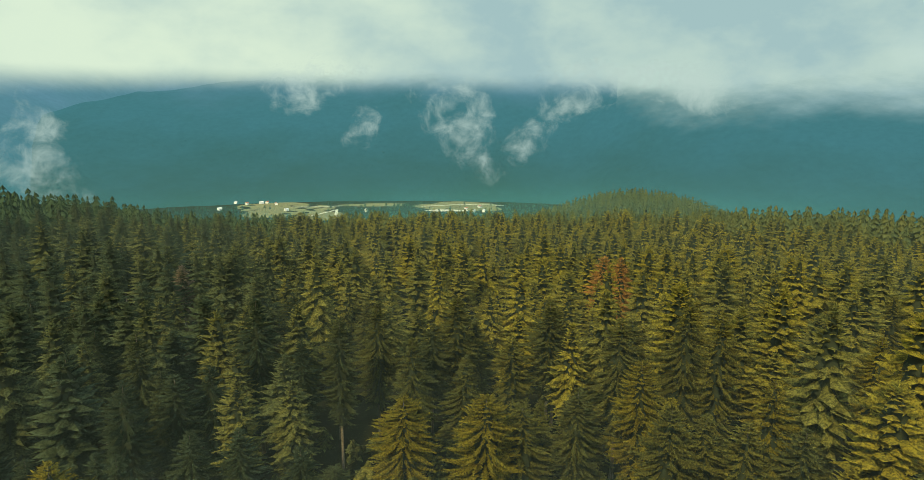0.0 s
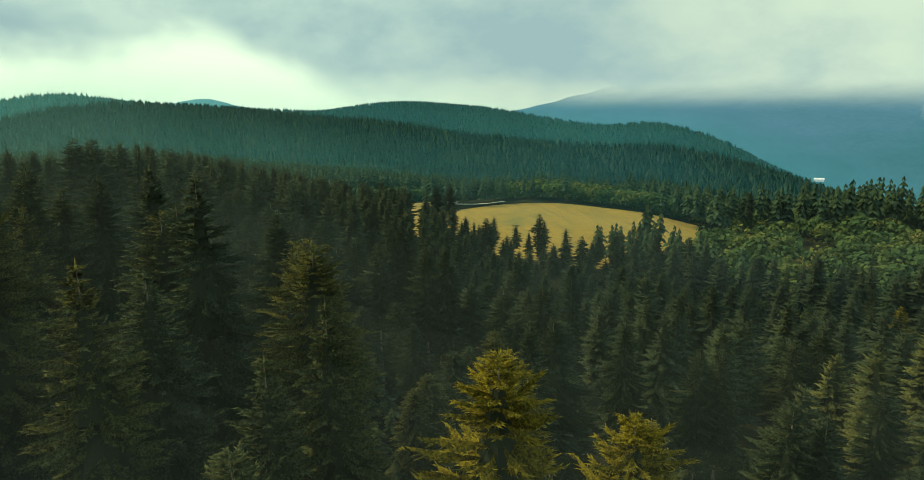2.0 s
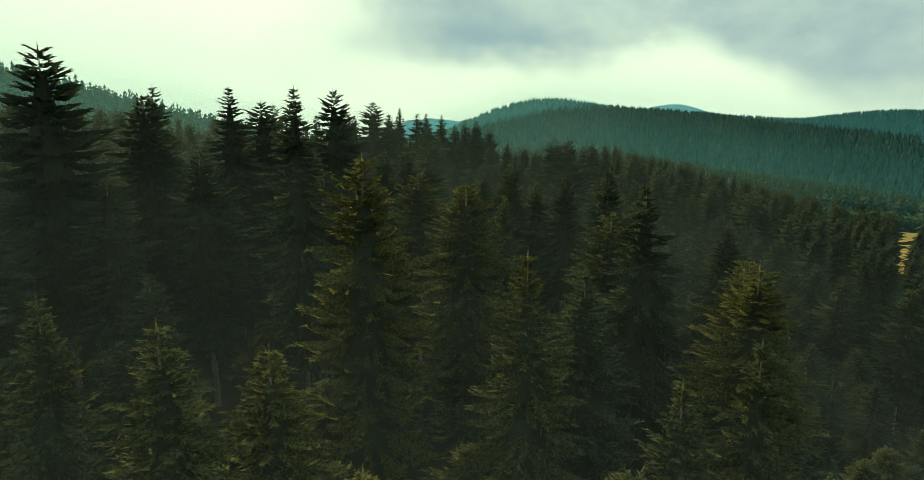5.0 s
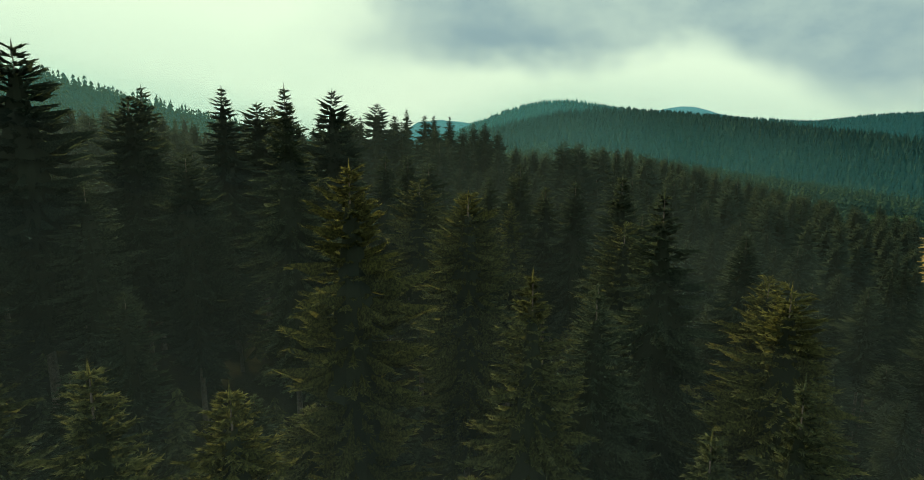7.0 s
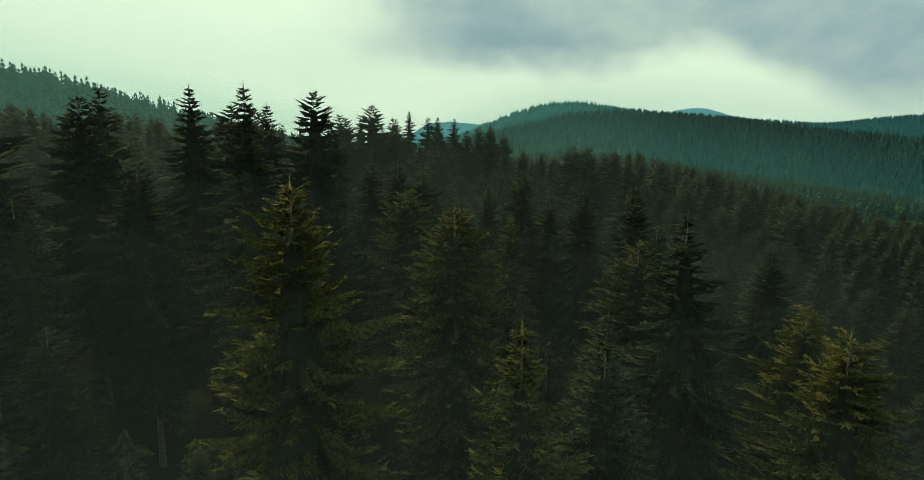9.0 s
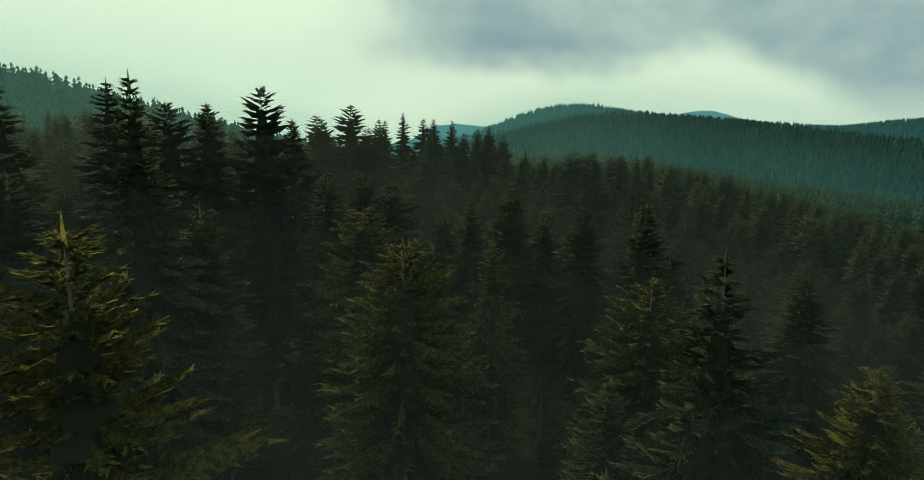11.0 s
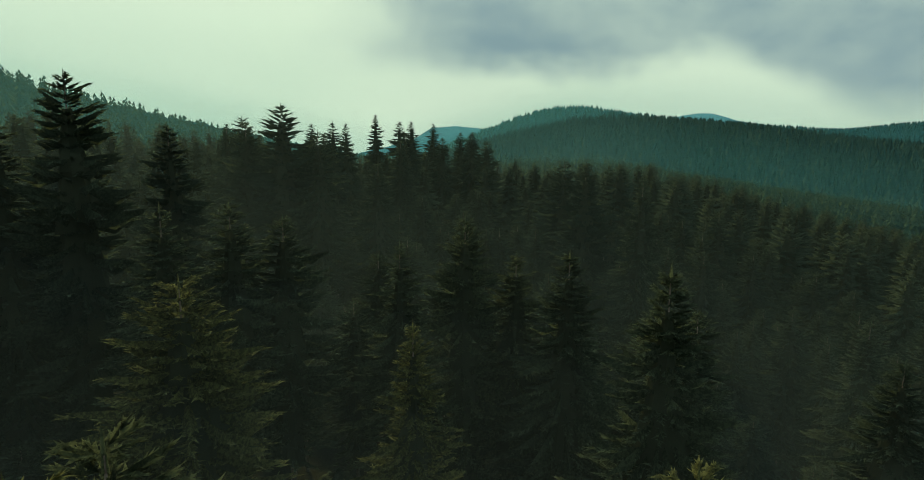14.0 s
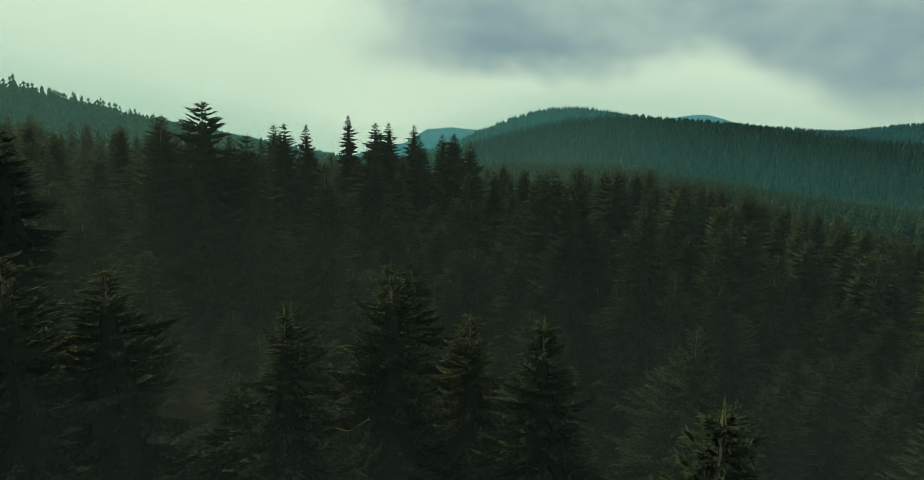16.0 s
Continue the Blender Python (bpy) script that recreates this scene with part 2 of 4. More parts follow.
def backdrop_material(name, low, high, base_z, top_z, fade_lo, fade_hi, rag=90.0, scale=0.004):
    """A far mountainside under forest, dimly glowing: daylight and the air before it are put into its emission; its top
    goes up into the cloud.
    """
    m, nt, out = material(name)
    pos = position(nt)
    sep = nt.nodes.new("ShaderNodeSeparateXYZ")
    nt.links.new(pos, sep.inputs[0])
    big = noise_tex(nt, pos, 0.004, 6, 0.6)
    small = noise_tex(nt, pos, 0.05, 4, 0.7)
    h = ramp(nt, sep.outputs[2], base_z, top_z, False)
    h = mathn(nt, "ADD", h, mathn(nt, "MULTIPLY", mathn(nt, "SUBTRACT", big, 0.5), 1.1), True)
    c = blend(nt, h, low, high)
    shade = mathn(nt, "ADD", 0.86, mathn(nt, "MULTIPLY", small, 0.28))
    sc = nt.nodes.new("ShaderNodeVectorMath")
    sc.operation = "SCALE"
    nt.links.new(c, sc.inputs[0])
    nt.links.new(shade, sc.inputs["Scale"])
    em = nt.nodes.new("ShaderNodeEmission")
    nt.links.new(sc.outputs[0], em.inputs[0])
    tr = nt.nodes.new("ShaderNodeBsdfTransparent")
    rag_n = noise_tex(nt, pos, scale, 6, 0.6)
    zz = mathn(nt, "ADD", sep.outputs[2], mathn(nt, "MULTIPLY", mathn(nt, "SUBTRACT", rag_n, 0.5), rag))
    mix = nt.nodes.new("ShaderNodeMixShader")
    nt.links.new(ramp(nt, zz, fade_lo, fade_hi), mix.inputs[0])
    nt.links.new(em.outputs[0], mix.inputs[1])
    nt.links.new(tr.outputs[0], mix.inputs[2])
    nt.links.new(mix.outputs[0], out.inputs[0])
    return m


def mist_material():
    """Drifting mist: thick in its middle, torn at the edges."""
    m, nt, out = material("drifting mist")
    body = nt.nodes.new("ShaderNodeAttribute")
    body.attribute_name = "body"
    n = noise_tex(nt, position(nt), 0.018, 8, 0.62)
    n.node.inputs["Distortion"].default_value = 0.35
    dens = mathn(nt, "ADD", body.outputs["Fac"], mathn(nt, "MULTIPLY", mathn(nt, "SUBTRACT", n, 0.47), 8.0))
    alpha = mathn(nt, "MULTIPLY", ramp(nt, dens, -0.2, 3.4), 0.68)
    # flat emission: the daylight scattered in the mist is put into its colour
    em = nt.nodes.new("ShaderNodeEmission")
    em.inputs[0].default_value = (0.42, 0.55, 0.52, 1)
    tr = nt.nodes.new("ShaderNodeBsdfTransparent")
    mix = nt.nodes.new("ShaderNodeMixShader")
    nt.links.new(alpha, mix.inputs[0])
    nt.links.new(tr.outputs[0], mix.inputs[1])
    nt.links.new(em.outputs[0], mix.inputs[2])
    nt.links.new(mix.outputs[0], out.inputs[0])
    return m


MAT_MIST = mist_material()

# ---- terrain ----
# round hills, then hollows: centre east, centre north, radius, rise
HILLS = [
         (-79, -430, 260, 37.7), (-758, 542, 170, 39.7), (-835, -70, 170, 27.5), (-56, -56, 70, 9.4), (330, 528, 118, 45.0), (-907, 330, 110, 21.4),
         (-844, -182, 70, 22.2), (-300, -529, 170, 25.4), (-151, 258, 70, 20.3), (38, -56, 70, 6.7), (-182, -25, 70, 6.8), (-214, -277, 70, 12.8),
         (-655, 636, 70, 12.8), (-970, 794, 70, 26.5), (330, -214, 110, 15.1), (-88, 322, 70, 13.5), (506, 857, 260, 11.5), (-277, 164, 70, 12.1),
         (-664, 1325, 260, 14.8), (38, -151, 70, 14.1), (-372, 416, 70, 6.7), (1046, 1046, 70, 7.7)]
HOLLOWS = [
         (-1060, 920, 400, -139.0), (-196, 389, 260, -41.7), (1100, 290, 600, -38.0), (-1366, 38, 260, -87.4), (-1015, -430, 260, -60.8),
         (83, 132, 110, -10.4), (-452, 160, 170, -27.9), (-430, 974, 260, -53.8), (389, 236, 170, -48.9), (-264, 528, 110, -36.5),
         (-120, 101, 70, -15.6), (-1154, 430, 110, -34.4), (-907, 920, 70, -33.1), (1122, 628, 110, -37.8), (-412, -214, 110, -15.5),
         (-560, 330, 110, -10.4), (-25, 38, 70, -2.5), (196, 101, 70, -11.8), (510, 6, 70, -10.9), (-660, 1122, 110, -15.5), (-246, 38, 70, -6.9),
         (182, 330, 110, -6.9), (196, 574, 70, -8.1), (-466, 6, 70, -8.6)]
# the saddle behind the western rise
HOLLOWS += [(-600, -275, 120, -28), (-400, -178, 85, -13), (-270, -120, 70, -6), (-800, -365, 130, -26)]
HILLS += [(-330, -222, 65, 5.0)]
# the rise in the north-east
HILLS += [(270, 189, 110, 14.0)]
# the crest of the western hills
HILLS += [(-604, 584, 80, 6.6), (-662, 517, 80, 7.5), (-712, 445, 80, -14.9), (-761, 355, 80, 0.5), (-799, 260, 80, 3.4), (-818, 189, 80, 7.1)]
HILLS += [(-832, 117, 80, -7.3), (-839, 44, 80, -13.5), (-839, -29, 80, -22.2), (-834, -102, 80, 9.5), (-822, -175, 80, -11.7), (-803, -246, 80, 15.0)]


def smooth(a, b, x):
    t = np.clip((x - a) / (b - a), 0, 1)
    return t * t * (3 - 2 * t)


def ground_z(x, y):
    """Height of the ground: a wooded slope that falls north into the valley."""
    x, y = np.asarray(x, float), np.asarray(y, float)
    u = x * math.sin(radians(15)) + y * math.cos(radians(15))
    z = 8 - 285 * smooth(80, 1250, u) - 8 * smooth(900, 1250, u)
    for cx, cy, r, h in HILLS + HOLLOWS:
        z = z + h * np.exp(-((x - cx) ** 2 + (y - cy) ** 2) / r**2)
    z = z - (150 * smooth(860, 1450, np.hypot(x, y)) + 260 * smooth(1500, 4700, np.hypot(x, y))) * (1 - smooth(80, 1000, u))
    z = z + 0.5 * np.sin(x * 0.11 + 1.3 * np.sin(y * 0.07)) * np.sin(y * 0.09 + 0.7)
    return z


def mesh_from(name, verts, faces, mats, smooth_shade=False, attrs=None, slots=None):
    """A mesh from arrays: vertices (n, 3), faces (m, k) of one size k."""
    me = bpy.data.meshes.new(name)
    verts, faces = np.asarray(verts, np.float32), np.asarray(faces, np.int32)
    me.vertices.add(len(verts))
    me.vertices.foreach_set("co", verts.ravel())
    me.loops.add(faces.size)
    me.loops.foreach_set("vertex_index", faces.ravel())
    me.polygons.add(len(faces))
    me.polygons.foreach_set("loop_start", np.arange(0, faces.size, faces.shape[1], dtype=np.int32))
    if smooth_shade:
        me.polygons.foreach_set("use_smooth", np.ones(len(faces), bool))
    for key, values in (attrs or {}).items():
        values = np.asarray(values, np.float32)
        if values.ndim == 2:
            me.attributes.new(key, "FLOAT_VECTOR", "POINT").data.foreach_set("vector", values.ravel())
        else:
            me.attributes.new(key, "FLOAT", "POINT").data.foreach_set("value", values)
    me.update(calc_edges=True)
    for mat in mats if isinstance(mats, tuple) else (mats,):
        me.materials.append(mat)
    if slots is not None:
        me.polygons.foreach_set("material_index", np.asarray(slots, np.int32))
    return me


def sheet(name, X, Y, Z, mat, smooth_shade=True, attrs=None, wrap=False):
    n, m = X.shape
    idx = np.arange(n * m).reshape(n, m)
    if wrap:
        idx = np.concatenate([idx, idx[:, :1]], 1)
    f = np.stack([idx[:-1, :-1], idx[:-1, 1:], idx[1:, 1:], idx[1:, :-1]], -1).reshape(-1, 4)
    return new(name, mesh_from(name, np.stack([X, Y, Z], -1).reshape(-1, 3), f, mat, smooth_shade, attrs))


rad = np.concatenate([[0.5], np.geomspace(6, 4700, 150)])
ang = np.linspace(0, 2 * np.pi, 260, endpoint=False)
RR, AA = np.meshgrid(rad, ang, indexing="ij")
GX, GY = -np.sin(AA) * RR, np.cos(AA) * RR
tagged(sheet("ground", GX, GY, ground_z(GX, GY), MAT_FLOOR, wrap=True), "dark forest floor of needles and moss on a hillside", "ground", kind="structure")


def bearing(yaw, dist):
    a = radians(yaw)
    return -math.sin(a) * dist, math.cos(a) * dist


# clearings: bearing, distance, half width across, half depth, turn
CLEARINGS = [(64, 254, 72, 38, 64), (31, 262, 13, 38, 62), (76.5, 316, 30, 22, 76), (44.5, 262, 9, 9, 44), (40, 240, 7, 10, 40)]
# low broadleaf thickets: bearing, distance, half width, half depth, turn
THICKETS = [(37, 228, 48, 42, 37), (56, 316, 62, 22, 56), (44, 308, 30, 24, 44), (74, 358, 36, 16, 74), (129, 92, 7, 5, 0), (150, 70, 6, 6, 0)]


def in_patch(rows, x, y, grow=1.0):
    hit = np.zeros(np.shape(x), bool)
    for yaw, dist, w, d, turn in rows:
        cx, cy = bearing(yaw, dist)
        t = radians(turn)
        u = (x - cx) * math.cos(t) + (y - cy) * math.sin(t)
        v = -(x - cx) * math.sin(t) + (y - cy) * math.cos(t)
        r = np.hypot(u / w, v / d) + 0.12 * np.sin(3 * np.arctan2(v, u) + dist) + 0.06 * np.sin(7 * np.arctan2(v, u))
        hit |= r < grow
    return hit


def meadow(yaw, dist, w, d, turn):
    cx, cy = bearing(yaw, dist)
    r, a = np.meshgrid(np.linspace(0.02, 1.0, 14), np.linspace(0, 2 * np.pi, 72, endpoint=False), indexing="ij")
    edge = r * (1.06 - 0.12 * np.sin(3 * a + dist) - 0.06 * np.sin(7 * a))
    t = radians(turn)
    u, v = np.cos(a) * w * edge, np.sin(a) * d * edge
    X, Y = cx + u * math.cos(t) - v * math.sin(t), cy + u * math.sin(t) + v * math.cos(t)
    ob = sheet("meadow", X, Y, ground_z(X, Y) + 0.35, MAT_MEADOW, wrap=True)
    return tagged(ob, "dry golden grass of a clearing among the woods", "meadow", kind="structure")


for row in CLEARINGS:
    meadow(*row)

# ---- far mountains (backdrop) ----


def mountain(name, label, yaws, r0, r1, z0, skyline, mat, seed, relief=26.0):
    """A mountainside that rises from r0 to r1; skyline: rows of bearing and height of its crest, in degrees above eye level."""
    az = np.linspace(*yaws, 220)
    rows = np.linspace(0, 1, 40)
    crest = 40 + r1 * np.tan(np.radians(np.interp(az, [q[0] for q in skyline], [q[1] for q in skyline])))
    A, S = np.meshgrid(np.radians(az), rows, indexing="xy")
    R = np.interp(np.degrees(A), r0[0], r0[1])
    R = R + (r1 - R) * S
    Z = z0 + (crest[None] - z0) * (0.35 * S + 0.65 * S * S * (3 - 2 * S))
    X, Y = -np.sin(A) * R, np.cos(A) * R
    rnd = np.random.RandomState(seed)
    for k in range(26):
        w = 2 * np.pi / (1200 / (1 + k * 0.9))
        d, p = rnd.uniform(0, 6.28), rnd.uniform(0, 6.28)
        Z = Z + np.sin((X * math.cos(d) + Y * math.sin(d)) * w + p) * relief / (1 + k * 0.9) * S * 0.8
    return tagged(sheet(name, X, Y, Z, mat), label, "mountain", kind="structure")


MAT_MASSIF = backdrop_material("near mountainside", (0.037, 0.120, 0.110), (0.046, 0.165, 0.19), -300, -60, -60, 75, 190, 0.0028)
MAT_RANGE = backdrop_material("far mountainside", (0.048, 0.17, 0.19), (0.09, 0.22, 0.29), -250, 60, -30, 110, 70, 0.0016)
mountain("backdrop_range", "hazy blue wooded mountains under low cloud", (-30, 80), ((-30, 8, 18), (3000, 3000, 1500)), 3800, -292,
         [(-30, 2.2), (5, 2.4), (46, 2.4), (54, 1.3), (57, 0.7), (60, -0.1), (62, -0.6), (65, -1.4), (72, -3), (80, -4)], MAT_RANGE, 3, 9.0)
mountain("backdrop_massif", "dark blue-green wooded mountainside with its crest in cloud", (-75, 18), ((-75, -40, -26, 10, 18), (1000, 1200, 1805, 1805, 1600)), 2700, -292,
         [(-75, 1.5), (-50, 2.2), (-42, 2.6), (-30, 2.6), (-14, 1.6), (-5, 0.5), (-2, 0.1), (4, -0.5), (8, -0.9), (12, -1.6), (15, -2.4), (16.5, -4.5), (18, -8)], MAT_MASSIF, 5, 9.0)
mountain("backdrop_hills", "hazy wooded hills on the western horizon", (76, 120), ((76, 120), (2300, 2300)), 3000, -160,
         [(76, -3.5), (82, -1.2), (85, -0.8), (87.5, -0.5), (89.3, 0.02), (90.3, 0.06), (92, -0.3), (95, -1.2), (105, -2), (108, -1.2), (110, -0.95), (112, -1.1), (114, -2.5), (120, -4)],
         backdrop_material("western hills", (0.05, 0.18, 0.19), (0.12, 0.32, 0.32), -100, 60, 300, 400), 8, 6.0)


def mist(yaw, el_lo, el_hi, dist, width, lean=0.0, taper=0.0):
    """A rag of mist that rises from the woods, a bowed sheet; taper: narrower above (or below, if negative)."""
    lo, hi = dist * math.tan(radians(el_lo)) + 40, dist * math.tan(radians(el_hi)) + 40
    half = dist * radians(width) / 2
    u, v = np.meshgrid(np.linspace(-1, 1, 21), np.linspace(0, 1, 29), indexing="xy")
    cx, cy = bearing(yaw, dist)
    a = radians(yaw)
    side = u * half * (1 - taper * (v - 0.5) * 1.3) + lean * half * (v - 0.5) * 2 + 0.12 * half * np.sin(v * 6 + yaw)
    deep = 60 * (1 - u * u) + 30 * np.sin(v * 4)
    X = cx + side * math.cos(a) + deep * math.sin(a)
    Y = cy + side * math.sin(a) - deep * math.cos(a)
    body = 1.2 - 2.9 * u * u - 2.6 * np.abs(2 * v - 1) ** 3
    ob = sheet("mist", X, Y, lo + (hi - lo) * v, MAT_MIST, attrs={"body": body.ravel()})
    return tagged(ob, "white rag of mist rising from the valley woods", "mist", kind="structure")


# bearing, foot and head in degrees above eye level, distance, width in degrees, lean, taper
MISTS = [(-17.4, -9.2, 2.0, 1800, 7.6, -0.5, -0.7), (-8.6, -5.6, -1.2, 1820, 3.6, 0.2, 0.3), (15.6, -10.8, 0.0, 1700, 7.0, -0.15, 0.9), (-22.8, -6.8, -2.0, 1800, 5.0, 0.4, 0.2),
         (27.5, -7.0, 0.0, 1800, 7.0, -0.3, 0.8), (21.5, -8.8, -4.6, 1650, 6.0, 0.0, 0.6), (-4.5, -3.2, 2.6, 1850, 9.5, 0.4, -0.8), (-27.5, -3.4, 2.6, 1850, 11.0, 0.3, -0.8),
         (33.0, -3.4, 1.0, 1900, 3.6, 0.0, 0.2), (-36.0, -2.8, 2.8, 1850, 10.0, -0.2, -0.6)]
for row in MISTS:
    mist(*row)

# ---- conifers ----


def crown_arrays(seed, H, base, R, gap, per, shoots, fir, shoot=0.34, core=6, airy=0.0):
    """Crown of a conifer: tiers of folded, drooping boughs with short shoots along their edges, round an added inner
    body kept dark for the shade inside.

    airy: 1 for slender boughs in clear whorls, with sky between them at the top.
    Returns vertices, triangles, tip values (-1: dark inner body) and the directions in which the needles stand."""
    rnd = np.random.RandomState(seed)
    z0 = H * base

    def reach(z):
        """Length of the boughs at a height."""
        deep, s = H - z, (H - z) / (H - z0)
        prof = np.minimum(1.0, (deep + 0.3) / 6.4) ** 0.74 if fir else np.minimum(1.0, (deep + 0.15) / 7.8) ** 0.86
        return R * prof * (1 - 0.4 * np.clip((s - 0.72) / 0.28, 0, 1))

    waves = [(rnd.uniform(0.5, 1.8), rnd.randint(1, 4), rnd.uniform(0, 6.28), rnd.uniform(0, 6.28)) for _ in range(4)]

    def lumps(z, phi):
        """One side of a crown grows out further than another."""
        return 1 + 0.09 * sum(np.sin(f * z + p) * np.cos(k * phi + q) for f, k, p, q in waves)

    Z, PHI, S, COUNT = [], [], [], []
    z, turn = H - 0.35, rnd.uniform(0, 6.28)
    while z > z0:
        s = (H - z) / (H - z0)
        n = max(5, int(round(per * (0.5 + 0.5 * min(1, s * 6)))))
        turn += rnd.uniform(0.2, 0.7)
        for k in range(n):
            if rnd.rand() < 0.04 + 0.12 * s * s:
                continue
            Z.append(z + rnd.uniform(-0.45, 0.45) * gap * (1 - 0.5 * airy))
            PHI.append(turn + 2 * math.pi * (k + rnd.uniform(-0.3, 0.3)) / n)
            S.append(s)
            COUNT.append(n)
        z -= gap * (0.5 + 0.1 * airy + (0.5 - 0.1 * airy) * min(1, s * 4) + 0.25 * s) * rnd.uniform(0.85 - 0.15 * airy, 1.15 + 0.15 * airy)
    Z, PHI, S, COUNT = map(np.array, (Z, PHI, S, COUNT))
    m = len(Z)
    L = np.maximum(0.18, reach(np.minimum(Z, H - 0.1)) * lumps(Z, PHI) * rnd.uniform(0.72 - 0.1 * airy, 1.12 + 0.08 * airy, m))
    L = np.where(rnd.rand(m) < 0.05, L * 1.22, L)
    L = np.where(rnd.rand(m) < 0.28 * airy, L * 0.55, L)
    EL = (1 - 0.45 * airy) * (0.7 * (1 - S) ** 3 - 0.06 if fir else 0.8 * (1 - S) ** 3 - 0.2 * np.minimum(1, S * 2)) + rnd.uniform(-0.14, 0.14, m) * (1 + 0.4 * airy)
    droop, lift = (0.2, 0.2 + 0.15 * airy) if fir else (0.34, 0.2 + 0.12 * airy)

    def at(u, turn_by=0.0, drop=0.0):
        """A point of each bough: u along it, turned aside and let down."""
        r = L * u
        h = Z + r * np.sin(EL) - droop * L * u**1.3 * np.minimum(1, S * 3) + lift * L * np.clip(u - 0.4, 0, 1) ** 2 - drop * L
        return np.stack([r * np.cos(PHI + turn_by), r * np.sin(PHI + turn_by), h], -1)

    V, T = [], []
    half = np.pi / COUNT * rnd.uniform(0.85, 1.3, m) * (1 - 0.55 * airy)
    root, end = at(0.1), at(1.0)
    for sgn in (-1, 1):
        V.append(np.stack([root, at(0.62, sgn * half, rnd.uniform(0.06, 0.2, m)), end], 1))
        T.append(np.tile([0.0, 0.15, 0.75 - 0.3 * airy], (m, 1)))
    for k in range(shoots):
        u = 1.0 - 0.55 * (k / max(1, shoots - 1)) ** 1.2
        for sgn in (-1, 1):
            j = rnd.uniform(-1, 1, m)
            aside = sgn * half * (1.0 - u) / 0.38 * np.where(u < 0.62, 0.0, 1.0) + sgn * half * np.where(u < 0.62, u / 0.62, 0.0)
            p = at(u + 0.04 * j, aside * 0.85, 0.05)
            d = PHI + aside + sgn * (0.35 + 0.7 * (1 - u)) + 0.35 * j
            ln = shoot * (0.6 + 0.4 * L / R) * rnd.uniform(0.65, 1.3, m)
            way = np.stack([np.cos(d), np.sin(d), rnd.uniform(-0.3, 0.55, m) + (0.08 if fir else -0.05)], -1)
            way /= np.linalg.norm(way, axis=1, keepdims=True)
            side = np.stack([-np.sin(d), np.cos(d), rnd.uniform(-0.8, 0.8, m)], -1) * (ln * 0.17)[:, None]
            p = p - way * (ln * 0.25)[:, None]
            V.append(np.stack([p - side, p + side, p + way * ln[:, None]], 1))
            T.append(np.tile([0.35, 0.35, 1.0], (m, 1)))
    V, T = np.concatenate(V), np.concatenate(T)
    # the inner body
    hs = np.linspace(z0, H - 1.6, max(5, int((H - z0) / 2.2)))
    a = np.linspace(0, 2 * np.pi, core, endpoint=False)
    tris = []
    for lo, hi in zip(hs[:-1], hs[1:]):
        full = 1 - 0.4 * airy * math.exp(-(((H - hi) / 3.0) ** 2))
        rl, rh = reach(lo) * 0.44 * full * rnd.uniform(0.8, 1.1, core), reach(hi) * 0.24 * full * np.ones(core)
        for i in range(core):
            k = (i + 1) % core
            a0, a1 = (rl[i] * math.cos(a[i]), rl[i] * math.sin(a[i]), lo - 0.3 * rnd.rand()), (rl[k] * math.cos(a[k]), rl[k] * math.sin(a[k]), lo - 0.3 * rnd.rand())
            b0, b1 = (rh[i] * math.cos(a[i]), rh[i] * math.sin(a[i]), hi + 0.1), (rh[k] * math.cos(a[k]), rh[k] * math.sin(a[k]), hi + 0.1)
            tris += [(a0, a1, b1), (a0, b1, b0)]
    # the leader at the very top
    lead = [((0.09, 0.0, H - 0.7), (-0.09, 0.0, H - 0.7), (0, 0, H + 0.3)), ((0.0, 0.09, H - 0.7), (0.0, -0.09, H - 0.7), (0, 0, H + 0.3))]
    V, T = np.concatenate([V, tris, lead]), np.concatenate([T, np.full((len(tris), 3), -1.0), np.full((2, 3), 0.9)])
    # needles stand out from the trunk and up from the face of their bough
    N = np.cross(V[:, 1] - V[:, 0], V[:, 2] - V[:, 0])
    N /= np.linalg.norm(N, axis=1, keepdims=True) + 1e-9
    N *= np.where(N[:, 2:] < 0, -1, 1)
    mid = V.mean(1)
    N = 0.55 * N + np.c_[mid[:, :2] / (np.hypot(mid[:, 0], mid[:, 1])[:, None] + 0.15) * 0.75, np.full(len(V), 0.2)] + rnd.normal(size=(len(V), 3)) * 0.12
    N = np.repeat(N / np.linalg.norm(N, axis=1, keepdims=True), 3, 0)
    V = V.reshape(-1, 3)
    return V, np.arange(len(V)).reshape(-1, 3), T.ravel(), N


def outward(V, seed, per):
    """Directions away from the trunk, leaning up, a little uneven from spray to spray."""
    rnd = np.random.RandomState(seed)
    n = np.c_[V[:, :2] / (np.hypot(V[:, 0], V[:, 1])[:, None] + 0.15), np.full(len(V), 0.38)]
    n = n + np.repeat(rnd.normal(size=(len(V) // per + 1, 3)) * 0.2, per, 0)[: len(V)]
    return n / np.linalg.norm(n, axis=1, keepdims=True)


